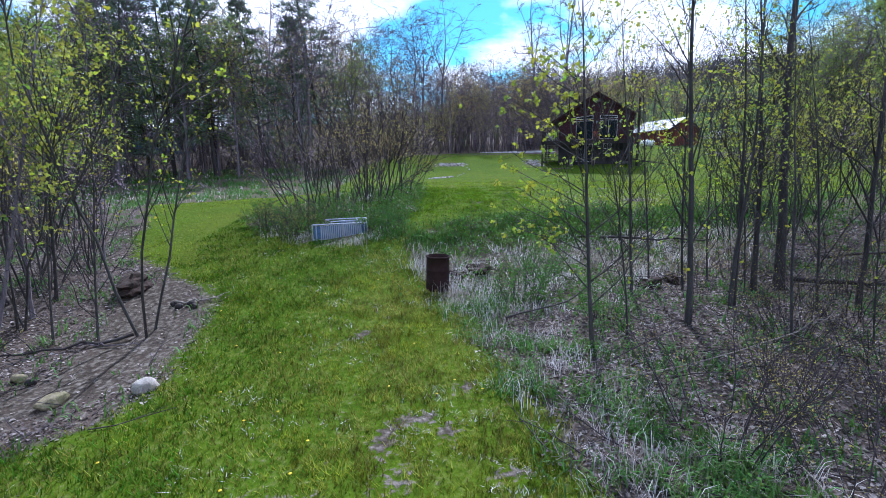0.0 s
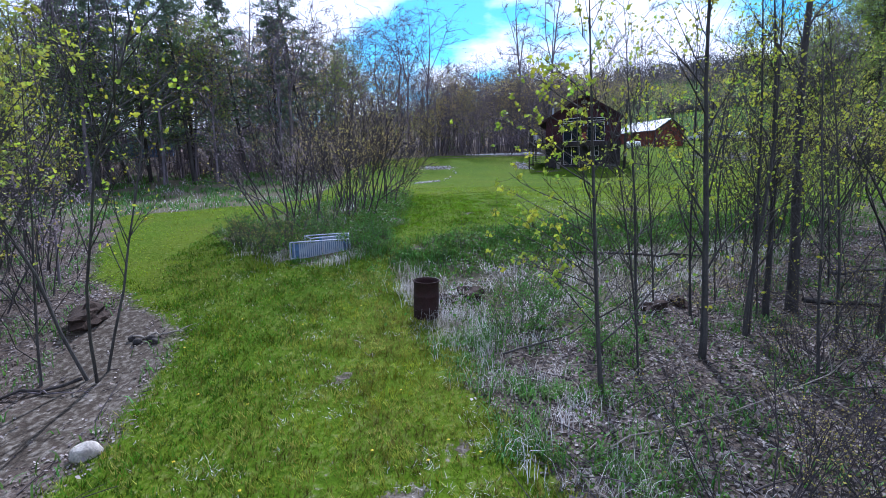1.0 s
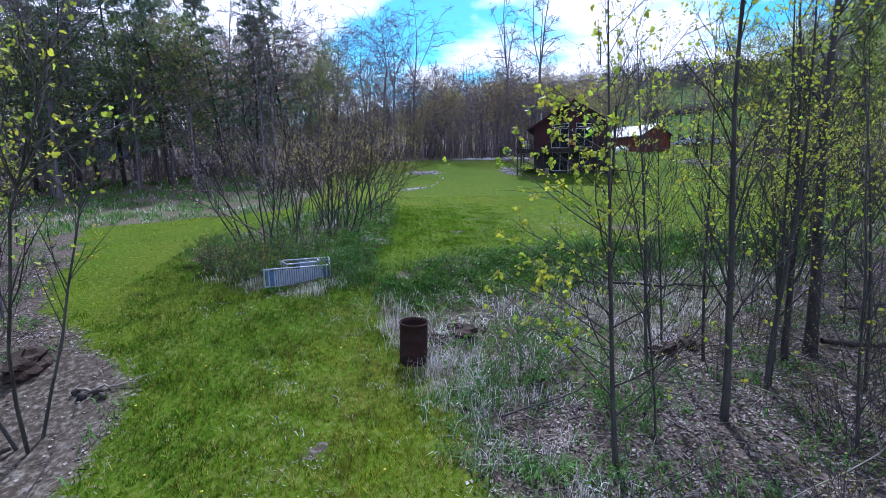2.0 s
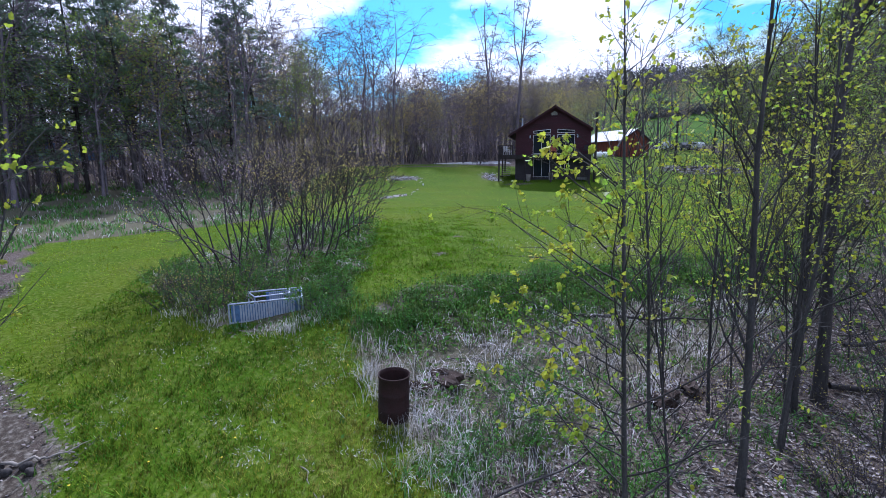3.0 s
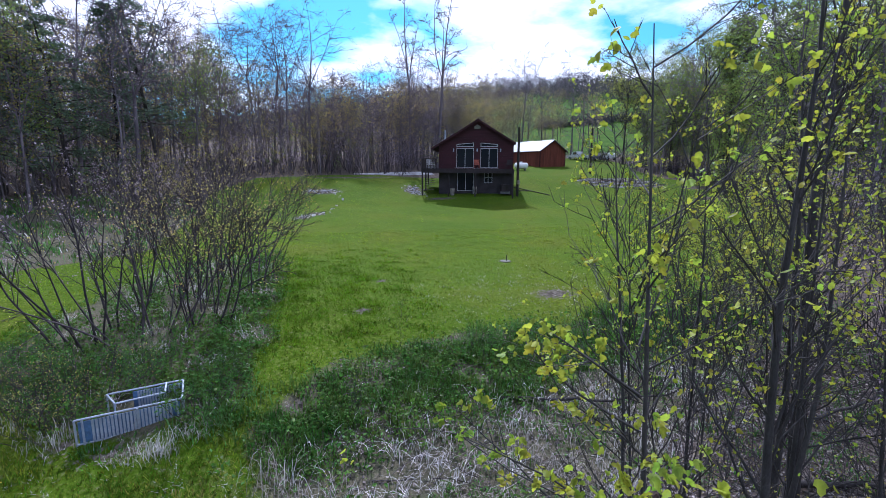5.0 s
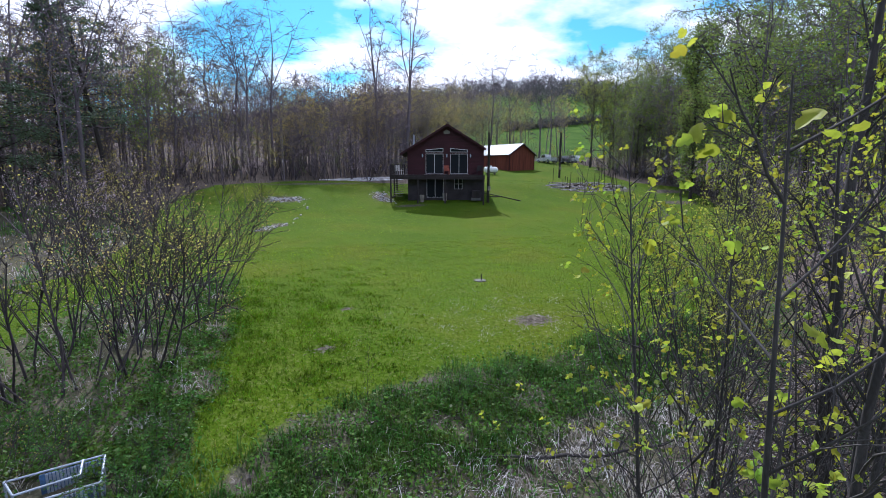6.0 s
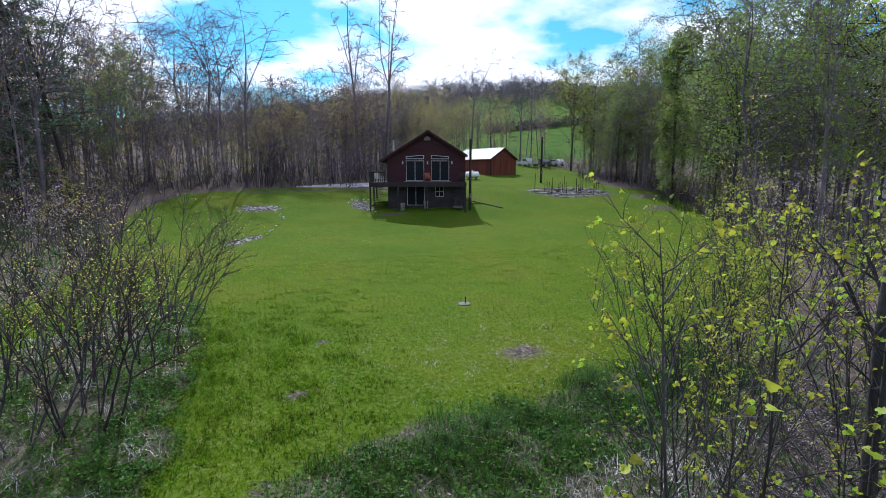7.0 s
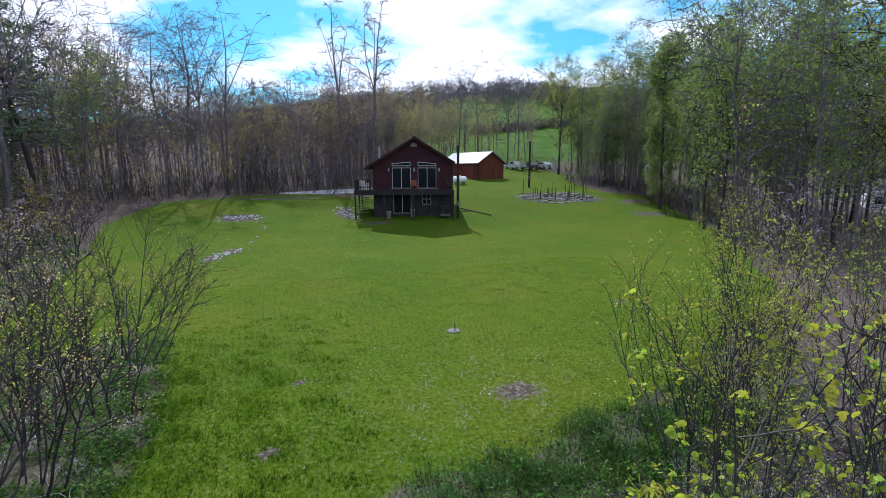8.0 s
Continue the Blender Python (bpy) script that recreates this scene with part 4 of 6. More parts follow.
# ---- shed, tank, poles, vehicles, garden ----
def build_shed():
    x, y = 41.9, 83.6
    s = thing("shed", "red-brown barn-board shed with a pale metal gable roof", "shed", pose(x, y, gz(x, y) - 0.1, 0, 0, 18))
    W, D, E, P = 6.3, 9.5, 2.9, 4.7
    part("wall", prism([(-W / 2, -0.5), (W / 2, -0.5), (W / 2, E), (0, P), (-W / 2, E)], 0, D), SHEDRED, s)
    for sx in (-1, 1):
        rp = part("roof", prism([(0, P + 0.12), (sx * (W / 2 + 0.4), E - 0.1), (sx * (W / 2 + 0.4), E - 0.18), (0, P + 0.04)], -0.35, D + 0.35), METALROOF, s, "pale ribbed metal roof slope")
        for i in range(12):
            yy = -0.3 + i * 0.85
            part("rib", prism([(0, P + 0.17), (sx * (W / 2 + 0.4), E - 0.05), (sx * (W / 2 + 0.4), E - 0.1), (0, P + 0.12)], yy, yy + 0.06), METALROOF, rp)
        part("barge_board", prism([(0, P + 0.04), (sx * (W / 2 + 0.4), E - 0.18), (sx * (W / 2 + 0.4), E - 0.36), (0, P - 0.14)], -0.37, -0.32), RED, s)
    for i in range(21):
        xx = -W / 2 + 0.02 + i * 0.3
        part("board", box(xx, xx + 0.28, -0.03, -0.004, -0.3, min(E, P - abs(xx + 0.14) * 0.55) - 0.12), SHEDRED, s)
    for sx in (-W / 2, W / 2):
        part("corner_board", box(sx - 0.07, sx + 0.07, -0.05, 0.07, -0.5, E), RED, s)
    door = part("side_door", box(-W / 2 - 0.06, -W / 2 - 0.004, 2.0, 4.6, -0.1, 2.5), SHEDRED, s, "wide board side door")
    part("door_brace", box(-W / 2 - 0.09, -W / 2 - 0.062, 2.1, 4.5, 1.1, 1.3), SHEDRED, door)


build_shed()


def build_tank():
    x, y = 32.6, 76.6
    t = thing("propane_tank", "white horizontal propane tank on the lawn", "tank", pose(x, y, gz(x, y), 0, 0, -12))
    bm = bmesh.new()
    bmesh.ops.create_uvsphere(bm, u_segments=20, v_segments=12, radius=0.5)
    for v in bm.verts:
        v.co = Vector((v.co.x * 0.8 + (0.75 if v.co.x > 0.001 else -0.75 if v.co.x < -0.001 else 0), v.co.y, v.co.z + 0.75))
    part("vessel", bm, TANK, t, smooth=True)
    part("dome", rod((0, 0, 1.2), (0, 0, 1.42), 0.18, 12), TANK, t)
    for sx in (-0.6, 0.6):
        part("foot", box(sx - 0.08, sx + 0.08, -0.35, 0.35, -0.1, 0.32), CONCRETE, t)


build_tank()


def build_pole(x, y, height, r, label, arm=False):
    p = thing("utility_pole", label, "pole", pose(x, y, gz(x, y)), "poles")
    part("shaft", rod((0, 0, -0.5), (0, 0, height), r, 10, r * 0.8), POLE, p)
    part("meter_box", box(-0.15, 0.15, -r - 0.14, -r + 0.02, 1.3, 1.75, 0.02), GREYWOOD, p)


build_pole(42.4, 72.2, 7.0, 0.17, "dark weathered wooden pole on the lawn")
build_pole(21.95, 54.15, 7.4, 0.15, "tall dark wooden pole beside the house")


def build_vehicle(x, y, turn, paint, label, truck):
    c = thing("parked_car", label, "car", pose(x, y, gz(x, y) + 0.02, 0, 0, turn), "parked vehicles")
    if truck:
        side = [(-2.6, 0.45), (2.5, 0.45), (2.6, 0.9), (1.3, 1.05), (0.75, 1.75), (-0.6, 1.8), (-0.75, 1.15), (-2.6, 1.12)]
    else:
        side = [(-2.2, 0.4), (2.2, 0.4), (2.25, 0.85), (1.2, 1.0), (0.6, 1.55), (-1.5, 1.6), (-2.15, 1.05)]
    bm = prism(side, -0.88, 0.88)
    bmesh.ops.bevel(bm, geom=list(bm.edges), offset=0.07, segments=2, affect="EDGES")
    part("body", bm, paint, c, smooth=False)
    top = side[4][1]
    part("side_glass", box(-0.5 if truck else -1.3, 0.55, -0.9, -0.86, 1.15, top - 0.12, 0.01), GLASS, c)
    part("side_glass", box(-0.5 if truck else -1.3, 0.55, 0.86, 0.9, 1.15, top - 0.12, 0.01), GLASS, c)
    ws = part("windscreen", box(-0.36, 0.36, -0.72, 0.72, -0.012, 0.012), GLASS, c)
    ws.matrix_basis = pose(1.06, 0, 1.38, 0, 50, 0)
    for sx in (-1.55, 1.55):
        for sy in (-0.82, 0.82):
            wheel = part("wheel", rod((sx, sy - 0.11, 0.34), (sx, sy + 0.11, 0.34), 0.34, 16), TYRE, c)
            part("rim", rod((sx, sy - 0.115, 0.34), (sx, sy + 0.115, 0.34), 0.19, 12), WHITEMETAL, wheel)
    for sy in (-0.6, 0.6):
        part("headlight", box(2.2, 2.28, sy - 0.15, sy + 0.15, 0.68, 0.84), TRIM, c)


build_vehicle(56.5, 99.5, 100, CARWHITE, "white pickup truck parked beyond the shed", True)
build_vehicle(60.3, 99.0, 80, CARGREY, "dark estate car parked beyond the shed", False)
build_vehicle(64.0, 100.0, 95, CARWHITE, "pale car parked beyond the shed", False)


def build_garden():
    cx, cy = 41.2, 63.2
    g = thing("garden_plot", "vegetable plot with ragged rows of pale grey mulch", "garden", pose(cx, cy, gz(cx, cy)))
    rs = np.random.default_rng(5)
    z0 = gz(cx, cy)
    for row in range(6):
        y0 = -2.5 + row * 1.0
        reach = 7.0 * math.sqrt(max(1 - (y0 / 3.2) ** 2, 0.1)) * rs.uniform(0.85, 1.05)
        bm = bmesh.new()
        cuts = []
        for x in np.arange(-reach, reach, 0.35):
            w = rs.uniform(0.08, 0.3)
            y = y0 + 0.25 * math.sin(x * 0.9 + row * 2.3) + rs.normal(0, 0.1)
            cuts.append([bm.verts.new((x, y + w * k, gz(cx + x, cy + y + w * k) - z0 + h)) for k, h in ((-1, -0.03), (-0.75, 0.05), (0, 0.08 + rs.normal(0, 0.015)), (0.75, 0.05), (1, -0.03))])
        for a, b in zip(cuts, cuts[1:]):
            for k in range(4):
                bm.faces.new((a[k], b[k], b[k + 1], a[k + 1]))
        part("mulch_strip", bm, MULCH, g)
    for i in range(60):
        x, y = rs.uniform(-5.4, 5.4), rs.uniform(-2.0, 2.0)
        if (x / 5.6) ** 2 + (y / 2.2) ** 2 < 1:
            c = part("dry_clump", stone(i, rs.uniform(0.12, 0.4), rs.uniform(0.08, 0.22), 0.06, 1.0, 2), (SOIL, MULCH, GREYWOOD)[i % 3], g)
            c.matrix_basis = pose(x, y, gz(cx + x, cy + y) - z0 + 0.1)
    for i in range(22):
        x, y = -4.6 + i * 0.43 + rs.normal(0, 0.1), rs.choice([-1.5, -0.2, 1.2]) + rs.normal(0, 0.2)
        zz = gz(cx + x, cy + y)
        s = tagged(part("garden_stake", rod((0, 0, -0.1), (rs.normal(0, 0.05), 0, rs.uniform(0.9, 2.2)), 0.035, 6), POLE, at=pose(cx + x, cy + y, zz + 0.08)),
                   "dark wooden stake in the garden plot", "stake", "garden stakes")


build_garden()


# ---- near things on the path ----
def build_barrel():
    x, y = -0.13, 12.02
    b = thing("burn_barrel", "rusty open-topped steel barrel standing at the path's edge", "barrel", pose(x, y, gz(x, y) - 0.05, 0, 1.5, 0))
    n, rings = 40, [(0.0, 0.285), (0.02, 0.295), (0.27, 0.292), (0.29, 0.302), (0.31, 0.292), (0.57, 0.292), (0.59, 0.302), (0.61, 0.292), (0.9, 0.29), (0.905, 0.3), (0.93, 0.3), (0.93, 0.278), (0.88, 0.276), (0.12, 0.272)]
    a = np.arange(n) * 2 * np.pi / n
    v = np.concatenate([np.stack([r * np.cos(a), r * np.sin(a), np.full(n, z - 0.04)], -1) for z, r in rings])
    i = (np.arange(len(rings) - 1)[:, None] * n + np.arange(n)).ravel()
    j = (i // n) * n + (i + 1) % n
    part("shell", raw_mesh("barrel shell", v, [np.stack([i, j, j + n, i + n], -1)], RUST, True), None, b)
    part("ash", rod((0, 0, 0.05), (0, 0, 0.14), 0.271, 24), SOIL, b, "black ash in the bottom")
    part("rim", raw_mesh("barrel rim", np.concatenate([np.stack([(0.295 + 0.013 * math.cos(t)) * np.cos(a), (0.295 + 0.013 * math.cos(t)) * np.sin(a), np.full(n, 0.893 + 0.013 * math.sin(t))], -1) for t in np.arange(6) * 1.047]),
         [np.stack([np.arange(6 * n), np.arange(6 * n) // n * n + (np.arange(6 * n) + 1) % n, (np.arange(6 * n) // n * n + (np.arange(6 * n) + 1) % n + n) % (6 * n), (np.arange(6 * n) + n) % (6 * n)], -1)], RUST, True), None, b, "worn rolled steel rim")


build_barrel()


def build_crate():
    """Slatted metal panels in a tube frame, standing on the bank."""
    x0, y0, x1, y1 = -4.3, 15.75, -2.55, 16.2
    turn = math.degrees(math.atan2(y1 - y0, x1 - x0))
    W = math.hypot(x1 - x0, y1 - y0)
    z = min(gz(x0, y0), gz(x1, y1))
    c = thing("metal_crate", "crate of faded blue and white slatted metal in tube frames", "crate", pose(x0, y0, z + 0.03, 0, -0.5, turn))
    H, D = 0.53, 0.75
    front = part("front_panel", box(0.05, W - 0.05, -0.006, 0.006, 0.05, H - 0.05), BLUEPANEL, c)
    k = 22
    for i in range(k):
        xx = 0.28 + i * (W - 0.5) / (k - 1)
        part("slat", box(xx - 0.021, xx + 0.021, -0.026, -0.008, 0.05, H - 0.04, 0.004), WHITEMETAL, front)
    for a, b in (((0, 0, 0), (0, 0, H)), ((W, 0, 0), (W, 0, H + 0.02)), ((0, 0, H), (W, 0, H)), ((0, 0, 0.03), (W, 0, 0.03)), ((0.12, -0.01, 0), (0.12, -0.01, H)), ((W - 0.1, -0.02, 0), (W - 0.1, -0.02, H)), ((W * 0.56, -0.035, 0.02), (W * 0.56, -0.035, H))):
        part("frame_tube", rod(a, b, 0.02, 8), WHITEMETAL, c)
    back = part("back_panel", box(0.9, W + 0.02, D - 0.006, D + 0.006, 0.05, H + 0.04), BLUEPANEL, c)
    for i in range(16):
        xx = 1.0 + i * (W - 1.05) / 15
        part("slat", box(xx - 0.019, xx + 0.019, D - 0.03, D - 0.01, 0.06, H + 0.04, 0.005), WHITEMETAL, back)
    for a, b in (((0.45, D, H + 0.09), (W + 0.04, D, H + 0.09)), ((0.45, D, 0), (0.45, D, H + 0.09)), ((W + 0.04, D, 0), (W + 0.04, D, H + 0.09)), ((0.45, D, H + 0.09), (0.62, 0.3, H + 0.05)),
                 ((0.62, 0.3, H + 0.05), (1.5, 0.34, H + 0.06)), ((1.5, 0.34, H + 0.06), (1.52, D, H + 0.1)), ((0.62, 0.3, H + 0.05), (0.6, 0.3, 0.1)), ((W, 0, H + 0.01), (W + 0.04, D, H + 0.08))):
        part("frame_tube", rod(a, b, 0.019, 8), WHITEMETAL, c)
    end = part("end_panel", box(W + 0.005, W + 0.017, 0.04, D, 0.05, H), BLUEPANEL, c)
    for i in range(8):
        yy = 0.1 + i * 0.085
        part("slat", box(W + 0.02, W + 0.035, yy - 0.018, yy + 0.018, 0.05, H), WHITEMETAL, end)


build_crate()


def lay_stone(x, y, s, mat, label, seed, turn=0.0):
    ob = part("rock", stone(seed, *s), mat, at=pose(x, y, gz(x, y) + s[2] * 0.45, 0, 0, turn), smooth=True)
    return tagged(ob, label, "rock", "stones by the path")


lay_stone(-4.96, 7.62, (0.2, 0.16, 0.14), ROCK, "pale grey field stone at the lawn's edge", 1, 20)
lay_stone(-6.35, 7.4, (0.24, 0.17, 0.13), ROCK_MOSS, "mossy tan stone on the bare earth", 2, 70)
lay_stone(-7.6, 8.2, (0.13, 0.1, 0.1), ROCK_MOSS, "small mossy stone on the bare earth", 3)
lay_stone(-7.3, 8.1, (0.09, 0.08, 0.08), BARK_DARK, "small dark stone on the bare earth", 4)
for i, (x, y) in enumerate(((-6.35, 11.2), (-6.1, 11.3), (-6.55, 11.35), (-5.95, 11.15))):
    lay_stone(x, y, (0.09, 0.07, 0.08), BARK_DARK, "small dark stone by the sapling", 10 + i, i * 50)


def fallen(points, r, label, bark, seed, twigs=5):
    """A fallen branch along points on or above the ground, with side twigs."""
    rs = np.random.default_rng(seed)
    w = Wood()
    pts = np.array([(x, y, gz(x, y) + h) for x, y, h in points])
    fine = np.array([point_on(pts, t)[0] + rs.normal(0, 0.03, 3) for t in np.linspace(0, 0.999, 12)])
    w.tube(fine, np.linspace(r, r * 0.35, 12), 6)
    for _ in range(twigs):
        p, d = point_on(fine, rs.uniform(0.2, 1))
        w.tube(path_of(rs, p, turned(rs, d, 0.7) + np.array([0, 0, 0.25]), rs.uniform(0.3, 1.0), 3, 0.15, 0.0), np.linspace(r * 0.4, r * 0.1, 4), 4)
    return tagged(new("fallen_branch", w.wood("fallen branch", bark)), label, "branch", "fallen branches")


fallen([(1.3, 9.6, 0.15), (2.6, 9.9, 0.35), (3.6, 10.5, 0.8), (4.1, 10.9, 1.2)], 0.022, "bare fallen branch leaning into the saplings", SAPLING_BARK, 1)
fallen([(2.2, 6.9, 0.1), (4.0, 7.3, 0.25), (6.2, 7.9, 0.55), (7.2, 8.3, 0.9)], 0.013, "long thin fallen branch on the leaf litter", GREYWOOD, 2, 8)
fallen([(8.8, 12.0, 0.12), (11, 11.4, 0.15), (14, 11.3, 0.2)], 0.07, "dark fallen trunk lying in the leaf litter", BARK_DARK, 3, 6)
fallen([(-6.6, 9.9, 0.05), (-8.2, 9.2, 0.08), (-9.8, 8.6, 0.1)], 0.035, "fallen branch on the bare earth", BARK_DARK, 4)
fallen([(-7.6, 9.6, 0.05), (-6.2, 9.5, 0.06)], 0.02, "thin fallen branch on the bare earth", BARK, 5)
fallen([(-6.6, 11.3, 0.06), (-5.5, 11.5, 0.06)], 0.035, "short log on the bare earth", GREYWOOD, 6, 1)
fallen([(0.0, 12.4, 0.08), (0.6, 11.7, 0.1), (0.95, 11.2, 0.05)], 0.022, "bleached stick by the barrel", GREYWOOD, 7, 2)
fallen([(0.3, 12.5, 0.3), (0.75, 12.0, 0.12), (1.2, 11.4, 0.05)], 0.018, "bleached stick by the barrel", GREYWOOD, 8, 2)
fallen([(4.2, 15.3, 0.1), (6.5, 14.6, 0.2), (8.4, 14.6, 0.25)], 0.05, "grey fallen branch on the bank", BARK_DARK, 9, 7)
fallen([(-1.6, 10.8, 0.02), (-1.35, 10.2, 0.02), (-1.1, 9.9, 0.03)], 0.012, "thin pale stick lying on the mown grass", GREYWOOD, 10, 0)
fallen([(10.5, 13.2, 0.2), (13, 13.4, 0.3), (16, 14.4, 0.3)], 0.05, "fallen trunk among the saplings", BARK_DARK, 11, 5)


def build_board():
    x, y = 0.86, 10.79
    b = thing("slatted_board", "small grey slatted board lying in the dry grass", "board", pose(x, y, gz(x, y) + 0.035, 5, -4, 25))
    for i in range(4):
        part("slat", box(-0.2, 0.2, -0.13 + i * 0.07, -0.08 + i * 0.07, 0, 0.02, 0.004), GREYWOOD, b)
    for sx in (-0.14, 0.14):
        part("batten", box(sx - 0.025, sx + 0.025, -0.14, 0.15, -0.02, 0), GREYWOOD, b)


build_board()


def build_root(x, y, s, seed, label, mat=ROT):
    ob = part("root_clump", stone(seed, s, s * 0.6, s * 0.45, 2.6), mat, at=pose(x, y, gz(x, y) + s * 0.12, 0, 0, seed * 40))
    tagged(ob, label, "stump")


build_root(1.0, 13.0, 0.42, 3, "dark rotten log end half sunk in dry grass")
build_root(0.45, 12.75, 0.25, 4, "dark rotten stump beside the barrel")
build_root(5.2, 11.9, 0.42, 5, "low dark rotten stump in the leaf litter")
build_root(6.0, 12.2, 0.3, 6, "low dark rotten stump in the leaf litter")
build_root(-8.0, 12.3, 0.6, 7, "dark upturned root plate at the bed's edge")


def lawn_slab(x, y, r, label):
    t = thing("drain_cover", label, "drain", pose(x, y, gz(x, y)))
    bm = rod((0, 0, -0.05), (0, 0, 0.025), r, 20)
    part("ring", bm, CONCRETE, t)
    part("stub", rod((0.05, 0, 0.02), (0.05, 0, 0.3), 0.02, 8), POLE, t)


lawn_slab(8.62, 25.6, 0.26, "round concrete drain cover with a short pipe in the lawn")


def seep(points, half, count, seed, label):
    """A washed-out run of pale stones in wet earth along a line of points."""
    rs = np.random.default_rng(seed)
    x0, y0 = points[0]
    t = thing("stony_patch", label, "stones", pose(x0, y0, gz(x0, y0)), "bare patches in the lawn")
    line = np.array([(x, y, 0.0) for x, y in points])
    for i in range(count):
        q, _ = point_on(line, rs.uniform(0, 0.999))
        x, y = q[0] + rs.normal(0, half * 0.5), q[1] + rs.normal(0, half * 0.5)
        s = rs.uniform(0.04, 0.15)
        part("pale_stone", stone(seed * 50 + i, s, s * rs.uniform(0.6, 1), s * 0.45, 1.0, 2), GRAVEL if i % 3 else ROCK, t, at=pose(x - x0, y - y0, gz(x, y) - gz(x0, y0) + 0.02, 0, 0, rs.uniform(0, 360)), smooth=True)


# the sky's reflection off the wet ground is put into the stones' pale colour
seep([(-0.6, 59.1), (1.1, 59.2), (2.7, 59.0)], 1.0, 120, 1, "pale wet stones washed bare in the lawn")
seep([(-1.1, 43.6), (-0.3, 45.6), (0.3, 46.3), (1.0, 47.2)], 0.55, 60, 2, "pale wet stones washed bare in the lawn")
seep([(2.9, 58.0), (3.6, 56.0), (3.1, 54.3), (2.2, 51.0), (1.2, 48.0)], 0.5, 12, 3, "thin line of pale stones across the lawn")
seep([(11.6, 57.2), (11.2, 59.3), (11.4, 61.6)], 0.9, 110, 4, "pale gravel spread beside the house")


def build_drive():
    """The end of a gravel drive behind the house, laid on the ground."""
    bm = bmesh.new()
    rows = []
    for i in range(14):
        x = 5.5 + i * 0.85
        y = 70.4 + 0.13 * (x - 5.5)
        h = 0.5 + 1.5 * float(sstep(5, 13, x))
        rows.append([bm.verts.new((x, y + h * k, gz(x, y + h * k) + (0.06 if abs(k) < 1 else -0.05))) for k in (-1, -0.9, 0, 0.9, 1)])
    for a, b in zip(rows, rows[1:]):
        for k in range(4):
            bm.faces.new((a[k], b[k], b[k + 1], a[k + 1]))
    tagged(part("gravel_drive", bm, GRAVEL), "pale gravel drive ending behind the house", "drive", kind="structure")


build_drive()


# far buildings seen between the trunks
def far_house(x, y, turn, w, d, h, wall, roof, label):
    b = thing("far_house", label, "house", pose(x, y, gz(x, y), 0, 0, turn), "far houses")
    part("wall", box(-w / 2, w / 2, -d / 2, d / 2, -1, h), wall, b)
    for sy in (-1, 1):
        bm = bmesh.new()
        vs = [bm.verts.new(c) for c in ((-w / 2 - 0.3, 0, h + 1.3), (w / 2 + 0.3, 0, h + 1.3), (w / 2 + 0.3, sy * (d / 2 + 0.4), h - 0.1), (-w / 2 - 0.3, sy * (d / 2 + 0.4), h - 0.1))]
        f = bm.faces.new(vs)
        bmesh.ops.solidify(bm, geom=[f], thickness=0.12)
        part("roof", bm, roof, b)
    for i in range(3):
        part("window", box(-w / 2 + 1 + i * (w - 2.6) / 2, -w / 2 + 1.8 + i * (w - 2.6) / 2, -d / 2 - 0.03, -d / 2 + 0.01, 0.9, 2.0), GLASS, b)


far_house(-46, 79, 25, 10, 6, 2.6, BLUEPANEL, METALROOF, "low blue house with a pale roof behind the trees")
far_house(92, 46, -60, 12, 7, 2.6, CARWHITE, METALROOF, "low white building with a pale roof behind the trees")


# ---- far hill ----
def build_far_wood():
    """Woods on the far hill: short trunks under crowns of loose leaf clumps, joined."""
    rs = np.random.default_rng(9)
    spots = [(rs.uniform(-350, 560), rs.uniform(318, 480)) for _ in range(1500)]
    spots = [(x, y - 0.22 * max(x, 0)) for x, y in spots]
    spots += [(rs.uniform(-200, 60), rs.uniform(195, 330)) for _ in range(420)] + [(rs.uniform(190, 340), rs.uniform(110, 300)) for _ in range(260)]
    at, way, V, F, n = [], [], [], [], 0
    for x, y in spots:
        h = rs.uniform(9, 14)
        z = gz(x, y)
        k = 150
        a, b, c = rs.normal(0, 0.24 * h, k), rs.normal(0, 0.24 * h, k), h * (0.02 + 0.98 * rs.beta(1.3, 1.5, k))
        at.append(np.stack([x + a, y + b, z + c], -1))
        way.append(rs.normal(0, 1, (k, 3)))
    # a hedgerow across the far field
    for i in range(90):
        x = 92 + i * 0.75 + rs.normal(0, 0.5)
        y = 192 + (x - 92) * 0.27 + rs.normal(0, 0.8)
        h, k = rs.uniform(2, 5), 50
        at.append(np.stack([x + rs.normal(0, 1.0, k), y + rs.normal(0, 0.8, k), gz(x, y) + h * rs.beta(1.3, 1.5, k)], -1))
        way.append(rs.normal(0, 1, (k, 3)))
    # the blue grey of distance haze is put into the base colour
    me = leaf_mesh("far wood", material("far spring woods with haze tint", (0.085, 0.078, 0.095), 0.95, vary=0.3, scale=0.03, fine=0.8, bump=0.0, translucent=0.4, second=(0.07, 0.08, 0.06), per_island=0.3, spec=0.05), np.concatenate(at), np.concatenate(way), 0.95, rs, False, 0.1, True)
    tagged(new("far_wood", me), "brown and green spring woods on the far hill", "woods", kind="stuff")


build_far_wood()


